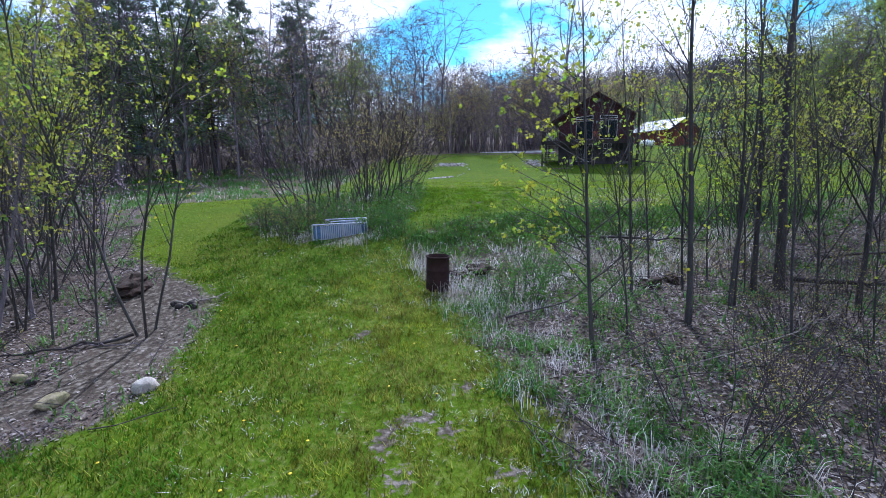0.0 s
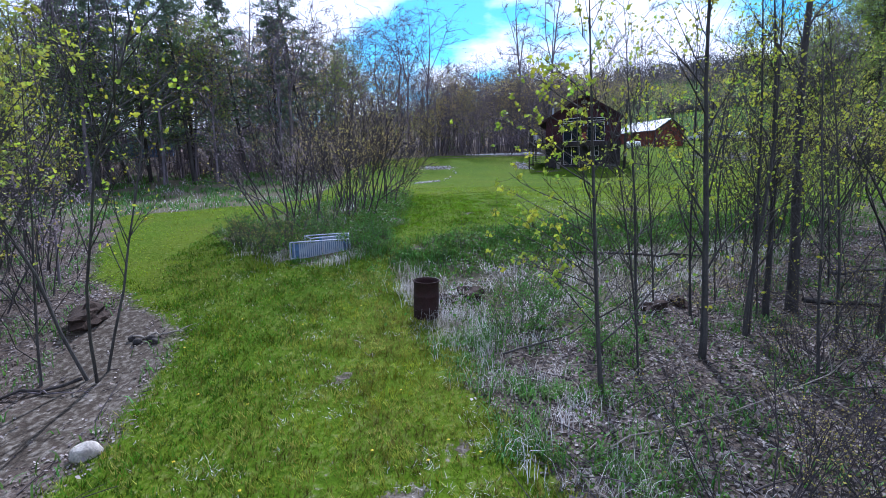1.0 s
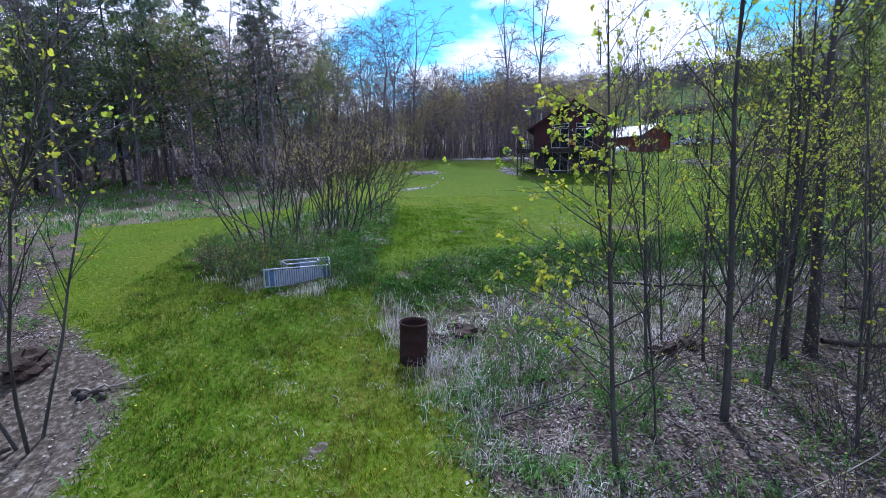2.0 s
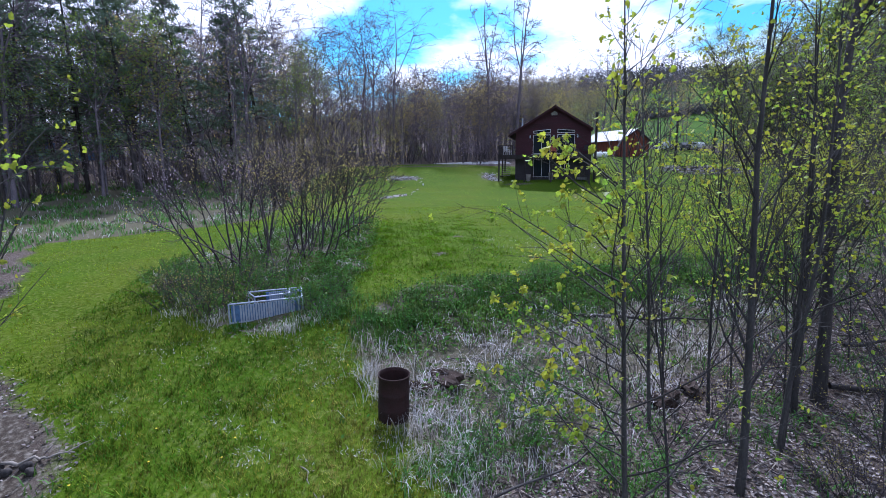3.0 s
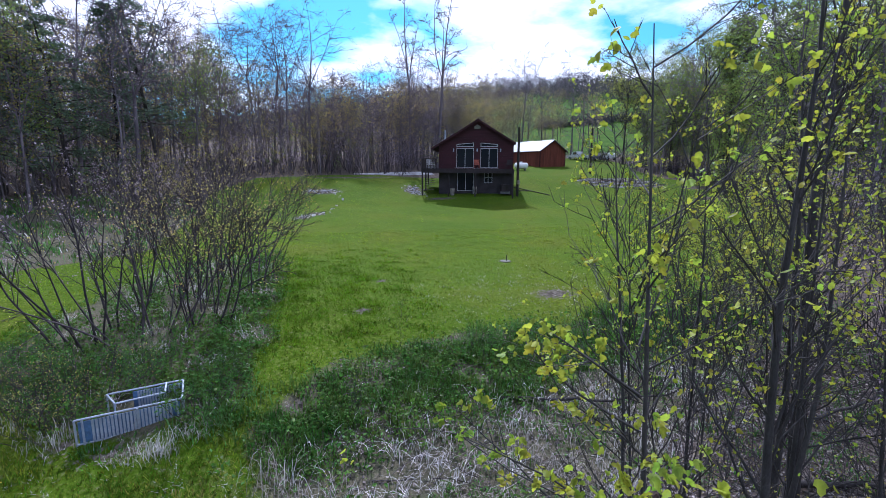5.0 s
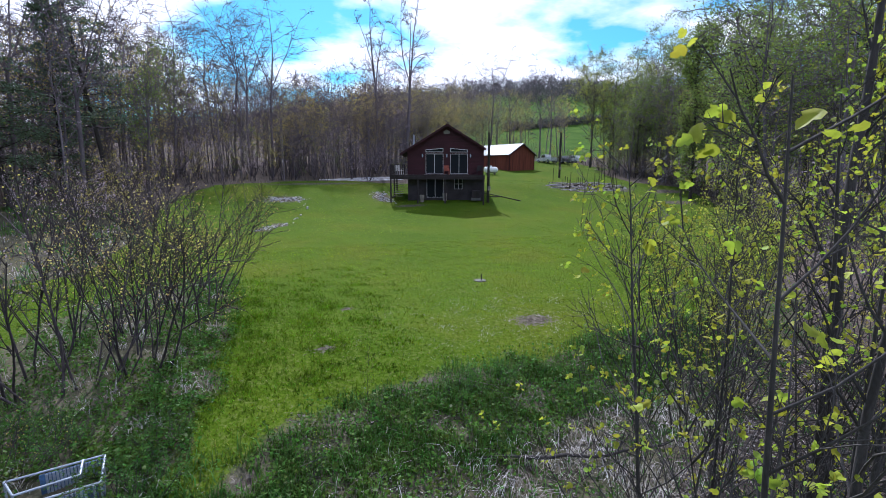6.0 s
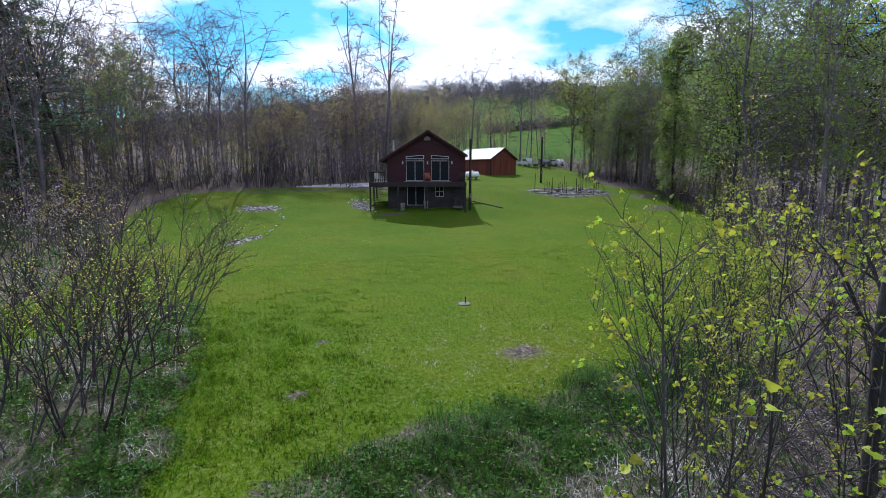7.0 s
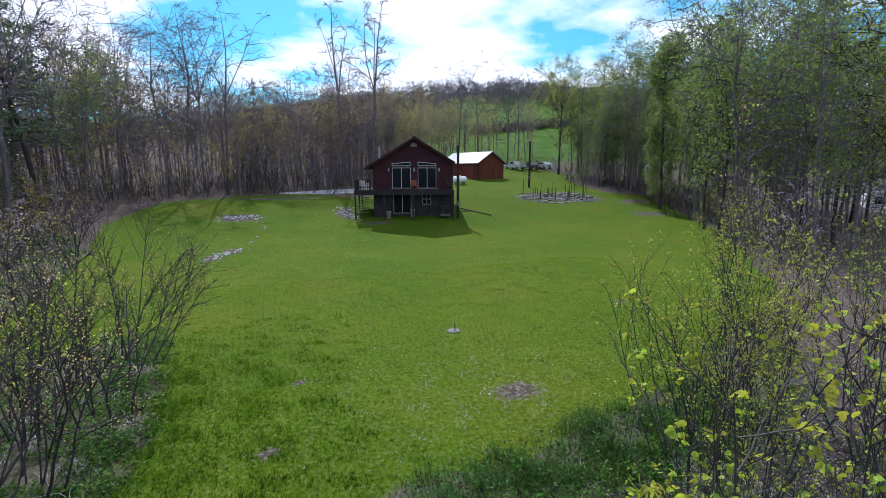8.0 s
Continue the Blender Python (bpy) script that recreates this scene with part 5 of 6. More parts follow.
# ---- young trees, shrubs and brush round the path ----
leafy_kinds, thin_kinds, dense_kinds = [], [], []
for s in range(4):
    w, rs = hardwood(200 + s, 6.7 + 0.2 * s, 0.03 + 0.004 * s, clear=0.16, limbs=28, spread=0.8, reach=0.28, subs=5, twigs=3, leaves=4, sub_len=0.5, lean=0.006, wander=0.02, trunk_sides=7, lift=0.1, near=True)
    keep = [i for i in range(len(w.leaf_at)) if w.leaf_at[i][2] > 3.2 and (i // 4) % 5 < 2]
    w.leaf_at, w.leaf_dir = [w.leaf_at[i] for i in keep], [w.leaf_dir[i] for i in keep]
    leafy_kinds.append(make_tree("sapling", w, "young leaves", LEAF_YELLOW, SAPLING_BARK, 0.05, rs, "slender sapling with scattered yellow-green young leaves", "sapling", "saplings beside the path", True, 1.1))
for s in range(4):
    w, rs = hardwood(220 + s, 6.3 + 0.4 * s, 0.02 + 0.005 * s, clear=0.1, limbs=30, spread=0.7, reach=0.28, subs=5, twigs=3, leaves=3, sub_len=0.5, lean=0.01, wander=0.02, trunk_sides=6, lift=0.1, near=True)
    keep = [i for i in range(len(w.leaf_at)) if (i // 3) % 11 == 0]
    w.leaf_at, w.leaf_dir = [w.leaf_at[i] for i in keep], [w.leaf_dir[i] for i in keep]
    thin_kinds.append(make_tree("bare_sapling", w, "sparse leaves", LEAF_YELLOW, SAPLING_BARK, 0.05, rs, "thin nearly bare sapling in the leaf litter", "sapling", "saplings beside the path", True, 1.0))
for s in range(3):
    w, rs = hardwood(240 + s, 7.5 + 0.9 * s, 0.042, clear=0.25, limbs=16, spread=0.7, reach=0.25, subs=5, twigs=4, leaves=4, lean=0.05, wander=0.06, trunk_sides=6, lift=0.08)
    dense_kinds.append(make_tree("young_tree", w, "fresh leaves", (LEAF_GREEN, LEAF_SPRING, LEAF_SPRING)[s], BARK, 0.1, rs, "young tree with small fresh green leaves", "sapling", "saplings beside the path", False, 0.4))


def many_stemmed(seed, stems, height, spread, base, r, subs, twigs, leaves, sides=3, wander=0.09, lift=0.02, clear=0.35):
    """A shrub of many stems that fan out from the ground."""
    rs = np.random.default_rng(seed)
    w = Wood()
    for i in range(stems):
        a = rs.uniform(0, 6.28)
        k = rs.uniform(0, 1) ** 0.7
        p = (base * k * math.cos(a), base * k * math.sin(a), -0.1)
        h = height * rs.uniform(0.65, 1.1)
        stem = path_of(rs, p, (spread * k * math.cos(a) + rs.normal(0, 0.08), spread * k * math.sin(a) + rs.normal(0, 0.08), 1), h, 6, wander, lift)
        rr = r * rs.uniform(0.6, 1.2)
        w.tube(stem, np.linspace(rr, rr * 0.35, 7), 5)
        for _ in range(subs):
            q, e = point_on(stem, rs.uniform(clear, 1))
            sub = path_of(rs, q, turned(rs, e, rs.uniform(0.3, 0.8)), h * rs.uniform(0.15, 0.35), 3, 0.12, 0.05)
            w.tube(sub, np.linspace(rr * 0.4, rr * 0.15, 4), sides)
            for _ in range(twigs):
                b, g = point_on(sub, rs.uniform(0.2, 1))
                tip = path_of(rs, b, turned(rs, g, rs.uniform(0.3, 0.8)), h * rs.uniform(0.05, 0.13), 1, 0.1, 0.03)
                w.tube(tip, (rr * 0.16, rr * 0.08), 2)
                for _ in range(leaves):
                    w.leaf_at.append(point_on(tip, rs.uniform(0.4, 1))[0] + rs.normal(0, 0.03, 3)); w.leaf_dir.append(g)
    return w, rs


shrub_kinds = []
for s in range(3):
    w, rs = many_stemmed(300 + s, 10, 4.5, 0.62, 0.95, 0.03, 13, 7, 1, clear=0.4, lift=-0.005)
    shrub_kinds.append(make_tree("shrub", w, "buds", (LEAF_PURPLE, LEAF_OLIVE, LEAF_ORANGE)[s], SHRUB_BARK, 0.05, rs, "large bare many-stemmed shrub with purplish twigs", "shrub", "shrubs by the crate"))
plant(shrub_kinds, [(-5.7, 20.6), (-4.2, 20.2), (-2.9, 21.0), (-3.6, 22.8), (-5.2, 23.2), (-2.3, 23.6), (-3.4, 25.4), (-2.2, 26.6)], 41, lean=3, size=(0.85, 1.08))

low_kinds = []
for s in range(2):
    w, rs = many_stemmed(350 + s, 26, 1.25, 0.75, 0.5, 0.009, 6, 4, 3, 2)
    low_kinds.append(make_tree("low_bush", w, "small leaves", WEED, SHRUB_BARK, 0.05, rs, "low dark green bush among the dry grass", "bush", "low bushes on the bank"))
plant(low_kinds, [(-5.3, 16.9), (-6.2, 17.7), (-5.0, 18.1), (-6.9, 18.9), (-3.6, 17.6), (-1.9, 17.3), (-7.3, 20.3), (-4.2, 18.9), (1.9, 10.9), (2.6, 11.9), (3.4, 9.6), (4.4, 17.4), (9.2, 18.4), (5.6, 17.6), (-2.1, 16.0)], 44, size=(0.5, 0.85))
plant([copy_thing(k, Matrix()) for k in thin_kinds[:2]], [(2.3, 17.7), (0.32, 12.55), (1.2, 9.9), (0.9, 15.2)], 45, lean=2, size=(0.18, 0.26))
bramble_kinds = []
for s in range(2):
    w, rs = many_stemmed(360 + s, 22, 1.3, 1.0, 0.6, 0.008, 7, 4, 1, 2)
    bramble_kinds.append(make_tree("bramble", w, "buds", LEAF_OLIVE, SHRUB_BARK, 0.022, rs, "low tangle of bare purplish brambles in the litter", "bramble", "brambles"))
plant(bramble_kinds, [(4.3, 4.6), (5.3, 5.4), (6.2, 4.8), (3.5, 5.6), (6.6, 6.3), (5.0, 6.6), (-4.9, 16.25), (-5.5, 16.8), (-4.7, 16.9), (-6.3, 17.4), (7.6, 5.6), (8.4, 7.0), (7.2, 7.6), (9.4, 6.2), (6.8, 9.0), (9.0, 8.6), (6.7, 9.3), (8.6, 9.8), (6.1, 11.2), (7.7, 12.4), (9.6, 11.2), (-8.5, 7.2), (-9.8, 8.4)], 67, size=(0.8, 1.3))
fan_kinds = []
for s in range(2):
    w, rs = many_stemmed(330 + s, 3, 6.4, 0.32, 0.22, 0.036, 16, 3, 3, wander=0.11, lift=0.04)
    fan_kinds.append(make_tree("forked_sapling", w, "young leaves", LEAF_YELLOW, SAPLING_BARK, 0.07, rs, "sapling with several curved stems at the bed's edge", "sapling", "saplings beside the path", True))
plant(fan_kinds, [(-6.45, 10.1), (-9.4, 10.4), (-11.5, 13.2)], 43, lean=2, size=(0.9, 1.1), inward=6)

brush_kinds = []
for s in range(4):
    w, rs = many_stemmed(320 + s, 8, 3.6, 0.5, 0.6, 0.022, 6, 5, 2, 2)
    brush_kinds.append(make_tree("brush", w, "young leaves", (LEAF_GREEN, LEAF_PURPLE, LEAF_OLIVE, LEAF_PURPLE)[s], SHRUB_BARK, 0.08, rs, "tangled leafing brush at the wood's edge", "shrub", "brush at the wood's edge", simple=True))
hedge_kinds = []
for s in range(3):
    w, rs = many_stemmed(340 + s, 7, 4.9, 0.36, 0.55, 0.022, 10, 3, 5, 3, 0.08, 0.03)
    hedge_kinds.append(make_tree("leafing_shrub", w, "young leaves", LEAF_SPRING, SAPLING_BARK, 0.06, rs, "tall shrub with small yellow-green leaves on the bank", "shrub", "shrubs on the bank", True))

RIGHT_THICKET = [(3.5, 5), (4.4, 9.6), (6.5, 11.2), (13, 14), (17, 15.5), (27, 19), (34, 20), (30, 8), (18, 2), (8, 2)]
LEFT_THICKET = [(-7.2, 4), (-8, 9.5), (-8.8, 13.2), (-11.5, 17), (-15, 22.5), (-26, 30), (-32, 18), (-18, 4)]
# those that can be told apart, then the tangle behind them
w, rs = hardwood(260, 7.4, 0.038, clear=0.13, limbs=26, spread=0.95, reach=0.26, subs=5, twigs=3, leaves=3, lean=0.0, wander=0.008, trunk_sides=8, sub_len=0.45, lift=0.09, near=True)
for k in range(13):
    a = math.pi + rs.normal(0, 0.65)
    limb = path_of(rs, (0, 0, 1.5 + 0.27 * k), (math.cos(a), math.sin(a), 0.7), rs.uniform(1.2, 2.0) * (1.0 if k < 9 else 0.55), 6, 0.08, 0.02)
    w.tube(limb, np.linspace(0.012, 0.004, 7), 4)
    for _ in range(9):
        q, e = point_on(limb, rs.uniform(0.25, 1))
        sub = path_of(rs, q, turned(rs, e, rs.uniform(0.4, 0.9)), rs.uniform(0.12, 0.4), 2, 0.15, 0.05)
        w.tube(sub, (0.004, 0.003, 0.002), 3)
        for _ in range(7):
            w.leaf_at.append(sub[-1] + rs.normal(0, 0.025, 3)); w.leaf_dir.append(e)
for k in range(5):
    a = rs.uniform(0, 6.28)
    limb = path_of(rs, (0, 0, 3.9 + 0.4 * k), (math.cos(a), math.sin(a), 0.9), rs.uniform(0.5, 0.9), 4, 0.1, 0.03)
    w.tube(limb, np.linspace(0.009, 0.003, 5), 4)
    for q in (0.45, 0.6, 0.75, 0.9, 1.0):
        at, e = point_on(limb, min(q, 0.99))
        for _ in range(5):
            w.leaf_at.append(at + rs.normal(0, 0.03, 3)); w.leaf_dir.append(e)
tips = 26 * 5 * 3 * 3
keep = [i for i in range(len(w.leaf_at)) if i >= tips or (i // 3) % 3 == 0]
w.leaf_at, w.leaf_dir = [w.leaf_at[i] for i in keep], [w.leaf_dir[i] for i in keep]
front_sapling = make_tree("sapling", w, "young leaves", LEAF_YELLOW, SAPLING_BARK, 0.058, rs, "slender sapling hung with clusters of yellow-green young leaves", "sapling", "saplings beside the path", True, 1.1)
front_sapling.matrix_basis = pose(2.75, 8.5, gz(2.75, 8.5), 0, -5, 0)
plant(leafy_kinds, [(5.9, 11.5), (4.55, 11.2), (-9.6, 11.6)], 51, lean=1.0, size=(0.98, 1.06), inward=4)
plant(thin_kinds, [(3.58, 8.98), (5.35, 12.15), (6.5, 8.6), (8.2, 10.2), (-8.2, 9.7), (-7.4, 9.9), (-9.6, 9.5), (6.9, 12.2), (7.3, 11.3), (9.6, 9.4), (10.3, 12.9)], 52, lean=1.2, size=(0.85, 1.04), inward=4.5)
plant([copy_thing(k, Matrix()) for k in thin_kinds], scatter(RIGHT_THICKET, 32, 53, 1.25), 54, lean=2, size=(0.75, 1.05), inward=4)
plant(dense_kinds + [copy_thing(k, Matrix()) for k in thin_kinds[:2]], scatter(LEFT_THICKET, 76, 55, 1.05) + scatter([(-7.6, 6), (-8, 9.5), (-9, 13), (-13, 13), (-12, 6)], 7, 70, 1.0), 56, lean=2.0, size=(0.8, 1.2), inward=5)
plant([copy_thing(k, Matrix()) for k in dense_kinds], scatter([(12, 5), (12, 12.5), (20, 15), (30, 20), (40, 20), (34, 4)], 20, 57, 1.6), 58, lean=3, size=(0.7, 0.95))
plant([copy_thing(k, Matrix()) for k in leafy_kinds[:2]], [(8.6, 13.8)], 50, lean=2, size=(0.66, 0.74))
plant(hedge_kinds, [(10.2, 16.6), (9.0, 14.8), (11.6, 17.0), (10.8, 15.4), (13.2, 18.0), (12.5, 16.6), (15.4, 19.0), (17.5, 20.4), (14.8, 17.6), (19.5, 22.2), (22, 24)], 59, lean=3, size=(0.8, 1.1))
plant([copy_thing(k, Matrix()) for k in brush_kinds], scatter([(-22, 60), (-12, 66), (-5, 70), (4, 71), (12, 71.5), (20, 77), (22, 84), (0, 80), (-14, 76), (-34, 66)], 36, 68, 1.8), 69, lean=4, size=(1.0, 1.9))
plant(brush_kinds, scatter([(-16, 57), (-8, 65), (-4, 69), (5, 69.5), (13, 69), (21, 75), (22, 79), (4, 74), (-10, 71), (-24, 62)], 46, 60, 1.3)
      + scatter([(56, 64), (54, 60), (46, 45), (36, 35), (30, 28), (34, 27), (48, 42), (60, 57)], 34, 61, 1.6)
      + scatter([(-14, 57), (-24, 55), (-34, 45), (-40, 48), (-26, 60)], 22, 62, 1.6)
      + scatter([(12, 5), (12, 13), (20, 19), (30, 26), (36, 22), (28, 4)], 44, 63, 1.3)
      + scatter([(-9, 40), (-8.5, 56), (-12, 58), (-16, 48), (-12, 40)], 16, 66, 1.5)
      + scatter([(50, 72), (53, 63.5), (54.5, 58), (60, 62), (68, 78), (60, 86), (54, 79)], 40, 167, 1.3)
      + [(55, 93.5), (57.5, 92.5), (60, 94), (62.5, 93), (65, 95), (52.5, 99), (66.5, 97)]
      + scatter([(-9, 5), (-9.5, 13), (-15, 21), (-24, 27), (-26, 18), (-16, 4)], 22, 64, 1.5), 65, lean=4, size=(0.7, 1.3))

# one stout tree among the saplings, and twin tall ones behind the house
w, rs = hardwood(400, 12, 0.115, clear=0.4, limbs=16, spread=0.5, reach=0.11, subs=6, twigs=4, leaves=1, trunk_sides=10, lean=0.0, wander=0.022, lift=0.12)
stout = make_tree("stout_tree", w, "first leaves", LEAF_YELLOW, BARK_DARK, 0.08, rs, "stout dark-barked tree standing in the leaf litter", "tree", "", True)
stout.matrix_basis = pose(8.36, 11.65, gz(8.36, 11.65) - 0.05, 0, -4.0, 0)
# half-grown stems between the saplings and the stout tree
for k, (x, y, r, h, tilt) in enumerate([(5.02, 9.52, 0.062, 9.0, -2.5), (6.35, 10.3, 0.045, 8.5, -3.0), (6.52, 10.45, 0.04, 8.0, -2.0), (7.57, 11.4, 0.07, 8.0, -3.5), (9.1, 10.2, 0.06, 9.0, -4.0)]):
    w, rs = hardwood(410 + k, h, r, clear=0.2, limbs=22, spread=0.7, reach=0.2, subs=5, twigs=4, leaves=1, trunk_sides=8, lean=0.01, wander=0.03, lift=0.1, near=True)
    stem = make_tree("young_tree", w, "first leaves", LEAF_YELLOW, SAPLING_BARK, 0.055, rs, "grey-barked young tree with few open leaves in the litter", "sapling", "young trees in the litter", True, 1.0)
    stem.matrix_basis = pose(x, y, gz(x, y) - 0.05, 0, tilt, 0)


# ---- ground cover: blades, weeds, straw and dead leaves ----
def blades(name, label, category, at, height, width, mat, seed, bend=0.35, tall=False, sink=0.01):
    """Many blades as one mesh; tall ones have a bend half way."""
    rs = np.random.default_rng(seed)
    n = len(at)
    h = (height if np.ndim(height) else np.full(n, height)) * rs.uniform(0.5, 1.35, n)
    a = rs.uniform(0, 6.283, n)
    out = np.stack([np.cos(a), np.sin(a), np.zeros(n)], -1)
    side = np.stack([-np.sin(a), np.cos(a), np.zeros(n)], -1) * (width * rs.uniform(0.6, 1.3, n) / 2)[:, None]
    up = np.array([0, 0, 1.0])
    b = bend * rs.uniform(0.2, 1.6, n)[:, None]
    root = at - up * sink
    if tall:
        mid = root + up * (h * 0.6)[:, None] + out * b * 0.45 * h[:, None]
        tip = mid + up * (h * 0.4)[:, None] * (1 - np.clip(b, 0, 1.4)) + out * b * 0.9 * h[:, None]
        v = np.stack([root - side, root + side, mid - side * 0.8, mid + side * 0.8, tip], 1).reshape(-1, 3)
        i = np.arange(n)[:, None] * 5
        faces = [i + np.array([[0, 1, 3, 2]]), i + np.array([[2, 3, 4]])]
    else:
        tip = root + up * h[:, None] + out * b * h[:, None]
        v = np.stack([root - side, root + side, tip], 1).reshape(-1, 3)
        faces = [np.arange(n)[:, None] * 3 + np.array([[0, 1, 2]])]
    return tagged(new(name, raw_mesh(name, v, faces, mat)), label, category, kind="stuff")


def strewn(x0, x1, y0, y1, count, seed, weight):
    """Chance points on the ground, kept where weight(x, y) is high."""
    rs = np.random.default_rng(seed)
    x, y = rs.uniform(x0, x1, count), rs.uniform(y0, y1, count)
    keep = rs.uniform(0, 1, count) < weight(x, y)
    x, y = x[keep], y[keep]
    return np.stack([x, y, ground_z(x, y)], -1)


def bare_mask(x, y):
    d = soft_inside(MULCH_BED, x, y, 0.3, 6, 0.3)
    for cx, cy, rx, ry in BARE:
        d = np.maximum(d, np.exp(-((x - cx) / rx) ** 2 - ((y - cy) / ry) ** 2))
    return np.clip(d * 1.15, 0, 1)


def clumps(x, y, s, seed, lo=0.0):
    return np.clip(wave(x, y, s, seed) * 2.2 + 0.5 - lo, 0, 1)


def lawn_weight(x, y):
    return soft_inside(LAWN, x, y, 0.35, 1, 0.3) * (1 - soft_inside(SHRUB_BED, x, y, 0.4, 2, 0.3)) * (1 - bare_mask(x, y)) * np.clip(0.56 + 0.35 * wave(x, y, 0.7, 9) + 0.3 * wave(x, y, 0.23, 13) + 0.6 * wave(x, y, 0.07, 2), 0.03, 1)


def path_share(x, y):
    """How far the worn path has its own thin grass."""
    return sstep(18.5, 12, y) * sstep(-9, -4.5, x)


def lush_zone(x, y):
    """Where the mown grass is thick and dark."""
    return np.clip(sstep(5, 0.5, x) * sstep(16.5, 19.5, y) * sstep(30, 21, y) + 0.8 * sstep(-1.2, -3.6, x) * sstep(-9.2, -6, x) * sstep(22, 13, y), 0, 1)


def tufted(at, height):
    """The points and a height for each, higher in tufts."""
    k = wave(at[:, 0], at[:, 1], 0.07, 2.0) * 0.7 + wave(at[:, 0], at[:, 1], 0.6, 5.0) * 0.5
    return at, height * np.clip(1 + 0.9 * k, 0.35, 2.2)


blades("lawn_grass", "short mown green grass on the path", "grass", *tufted(strewn(-9.5, 3, -2, 19, 420000, 71, lambda x, y: lawn_weight(x, y) * path_share(x, y) * (1 - 0.75 * lush_zone(x, y))), 0.075), 0.015, PATH_GRASS, 72, 0.8)
blades("lawn_grass", "short mown green grass on the lawn", "grass", *tufted(strewn(-16, 24, 9, 36, 260000, 73, lambda x, y: lawn_weight(x, y) * (1 - path_share(x, y)) * (1 - 0.5 * lush_zone(x, y))), 0.05), 0.022, GRASS, 74, 0.8)
blades("lawn_grass", "short mown green grass on the far lawn", "grass", strewn(-16, 55, 36, 70, 120000, 75, lawn_weight), 0.035, 0.05, GRASS, 76, 0.8)


blades("dry_grass", "pale dead blades matted in the mown path", "dry grass", strewn(-7, 3, -2, 16.5, 150000, 77, lambda x, y: (1 - 0.75 * lush_zone(x, y)) * (0.25 + lawn_weight(x, y)) * soft_inside(LAWN, x, y, 0.35, 1, 0.3) * clumps(x, y, 0.9, 41, 0.5) * clumps(x, y, 0.3, 42, 0.2)), 0.045, 0.011, STRAW, 78, 1.8)


def lush_weight(x, y):
    zone = lush_zone(x, y)
    return lawn_weight(x, y) * np.clip((0.45 + 0.55 * clumps(x, y, 0.55, 61, 0.0)) * zone + 0.35 * clumps(x, y, 0.55, 61, 0.75), 0, 1) * (1 - 0.8 * path_share(x, y) * sstep(-3, -1.5, x))


def drier_weight(x, y):
    zone = np.exp(-((x - 7.5) / 3.6) ** 2 - ((y - 21.2) / 2.6) ** 2)
    return np.clip(lawn_weight(x, y) * zone * clumps(x, y, 0.4, 63, 0.1), 0, 1)


blades("lush_grass", "thick dark green grass beside the worn path", "grass", *tufted(strewn(-9, -0.8, -2, 24, 300000, 171, lush_weight), 0.075), 0.02, LAWN_DARK, 172, 0.8)
blades("lush_grass", "thick dark green grass along the shrubs", "grass", *tufted(strewn(-1.6, 5, 17, 30, 150000, 175, lush_weight), 0.065), 0.022, LAWN_MID, 176, 0.8)
blades("lush_grass", "scattered dark green tufts in the lawn", "grass", strewn(-3, 22, 16, 40, 90000, 177, lambda x, y: lush_weight(x, y) * (1 - lush_zone(x, y))), 0.07, 0.022, LAWN_MID, 178, 0.7)
blades("dry_grass", "thin dry grass in the worn part of the lawn", "dry grass", strewn(1, 15, 15, 28, 90000, 173, drier_weight), 0.045, 0.012, STRAW, 174, 1.4)


def bank_weight(x, y):
    return soft_inside(BANK, x, y, 0.5, 3, 0.4)


def bed_weight(x, y):
    return soft_inside(SHRUB_BED, x, y, 0.4, 2, 0.4)


def weed_weight(x, y):
    top = soft_inside([(-1.2, 15.3), (0.4, 16.9), (4, 17.8), (9, 18.4), (14, 19.4), (15, 18), (9, 16.2), (4, 15.2), (0.6, 14.4)], x, y, 0.5, 8, 0.5)
    return np.clip(bank_weight(x, y) * clumps(x, y, 0.8, 4, 0.25) * 0.7 + top + bed_weight(x, y) * clumps(x, y, 0.9, 6, -0.5), 0, 1) * (1 - bare_mask(x, y)) * (1 - inside([(-0.75, 10.4), (-0.6, 12), (0.3, 12), (0.4, 10.4)], x, y)) * (1 - inside([(-4.6, 15), (-4.6, 15.9), (-2.4, 16.3), (-2.3, 15)], x, y))


def straw_weight(x, y):
    open_ground = 1 - inside([(-0.75, 10.4), (-0.6, 12), (0.3, 12), (0.4, 10.4)], x, y)
    mid = soft_inside([(-0.8, 12.4), (0.2, 14.5), (4, 15.4), (9, 16.3), (12, 15.6), (7, 13), (3, 10.6), (0.6, 10)], x, y, 0.6, 8, 0.5)
    return open_ground * (1 - bare_mask(x, y)) * np.clip(mid * clumps(x, y, 0.7, 14, -0.1) + bed_weight(x, y) * clumps(x, y, 0.6, 16, 1.15), 0, 1)


def rough_edge(x, y):
    """The ragged rim between path and litter."""
    rim = [(0.2, 11), (0.75, 8.5), (1.55, 6), (1.9, 4.6), (2.2, 2), (4.2, 2), (3.6, 5), (2.9, 7), (2.4, 9), (1.8, 10.5)]
    return soft_inside(rim, x, y, 0.5, 11, 0.5)


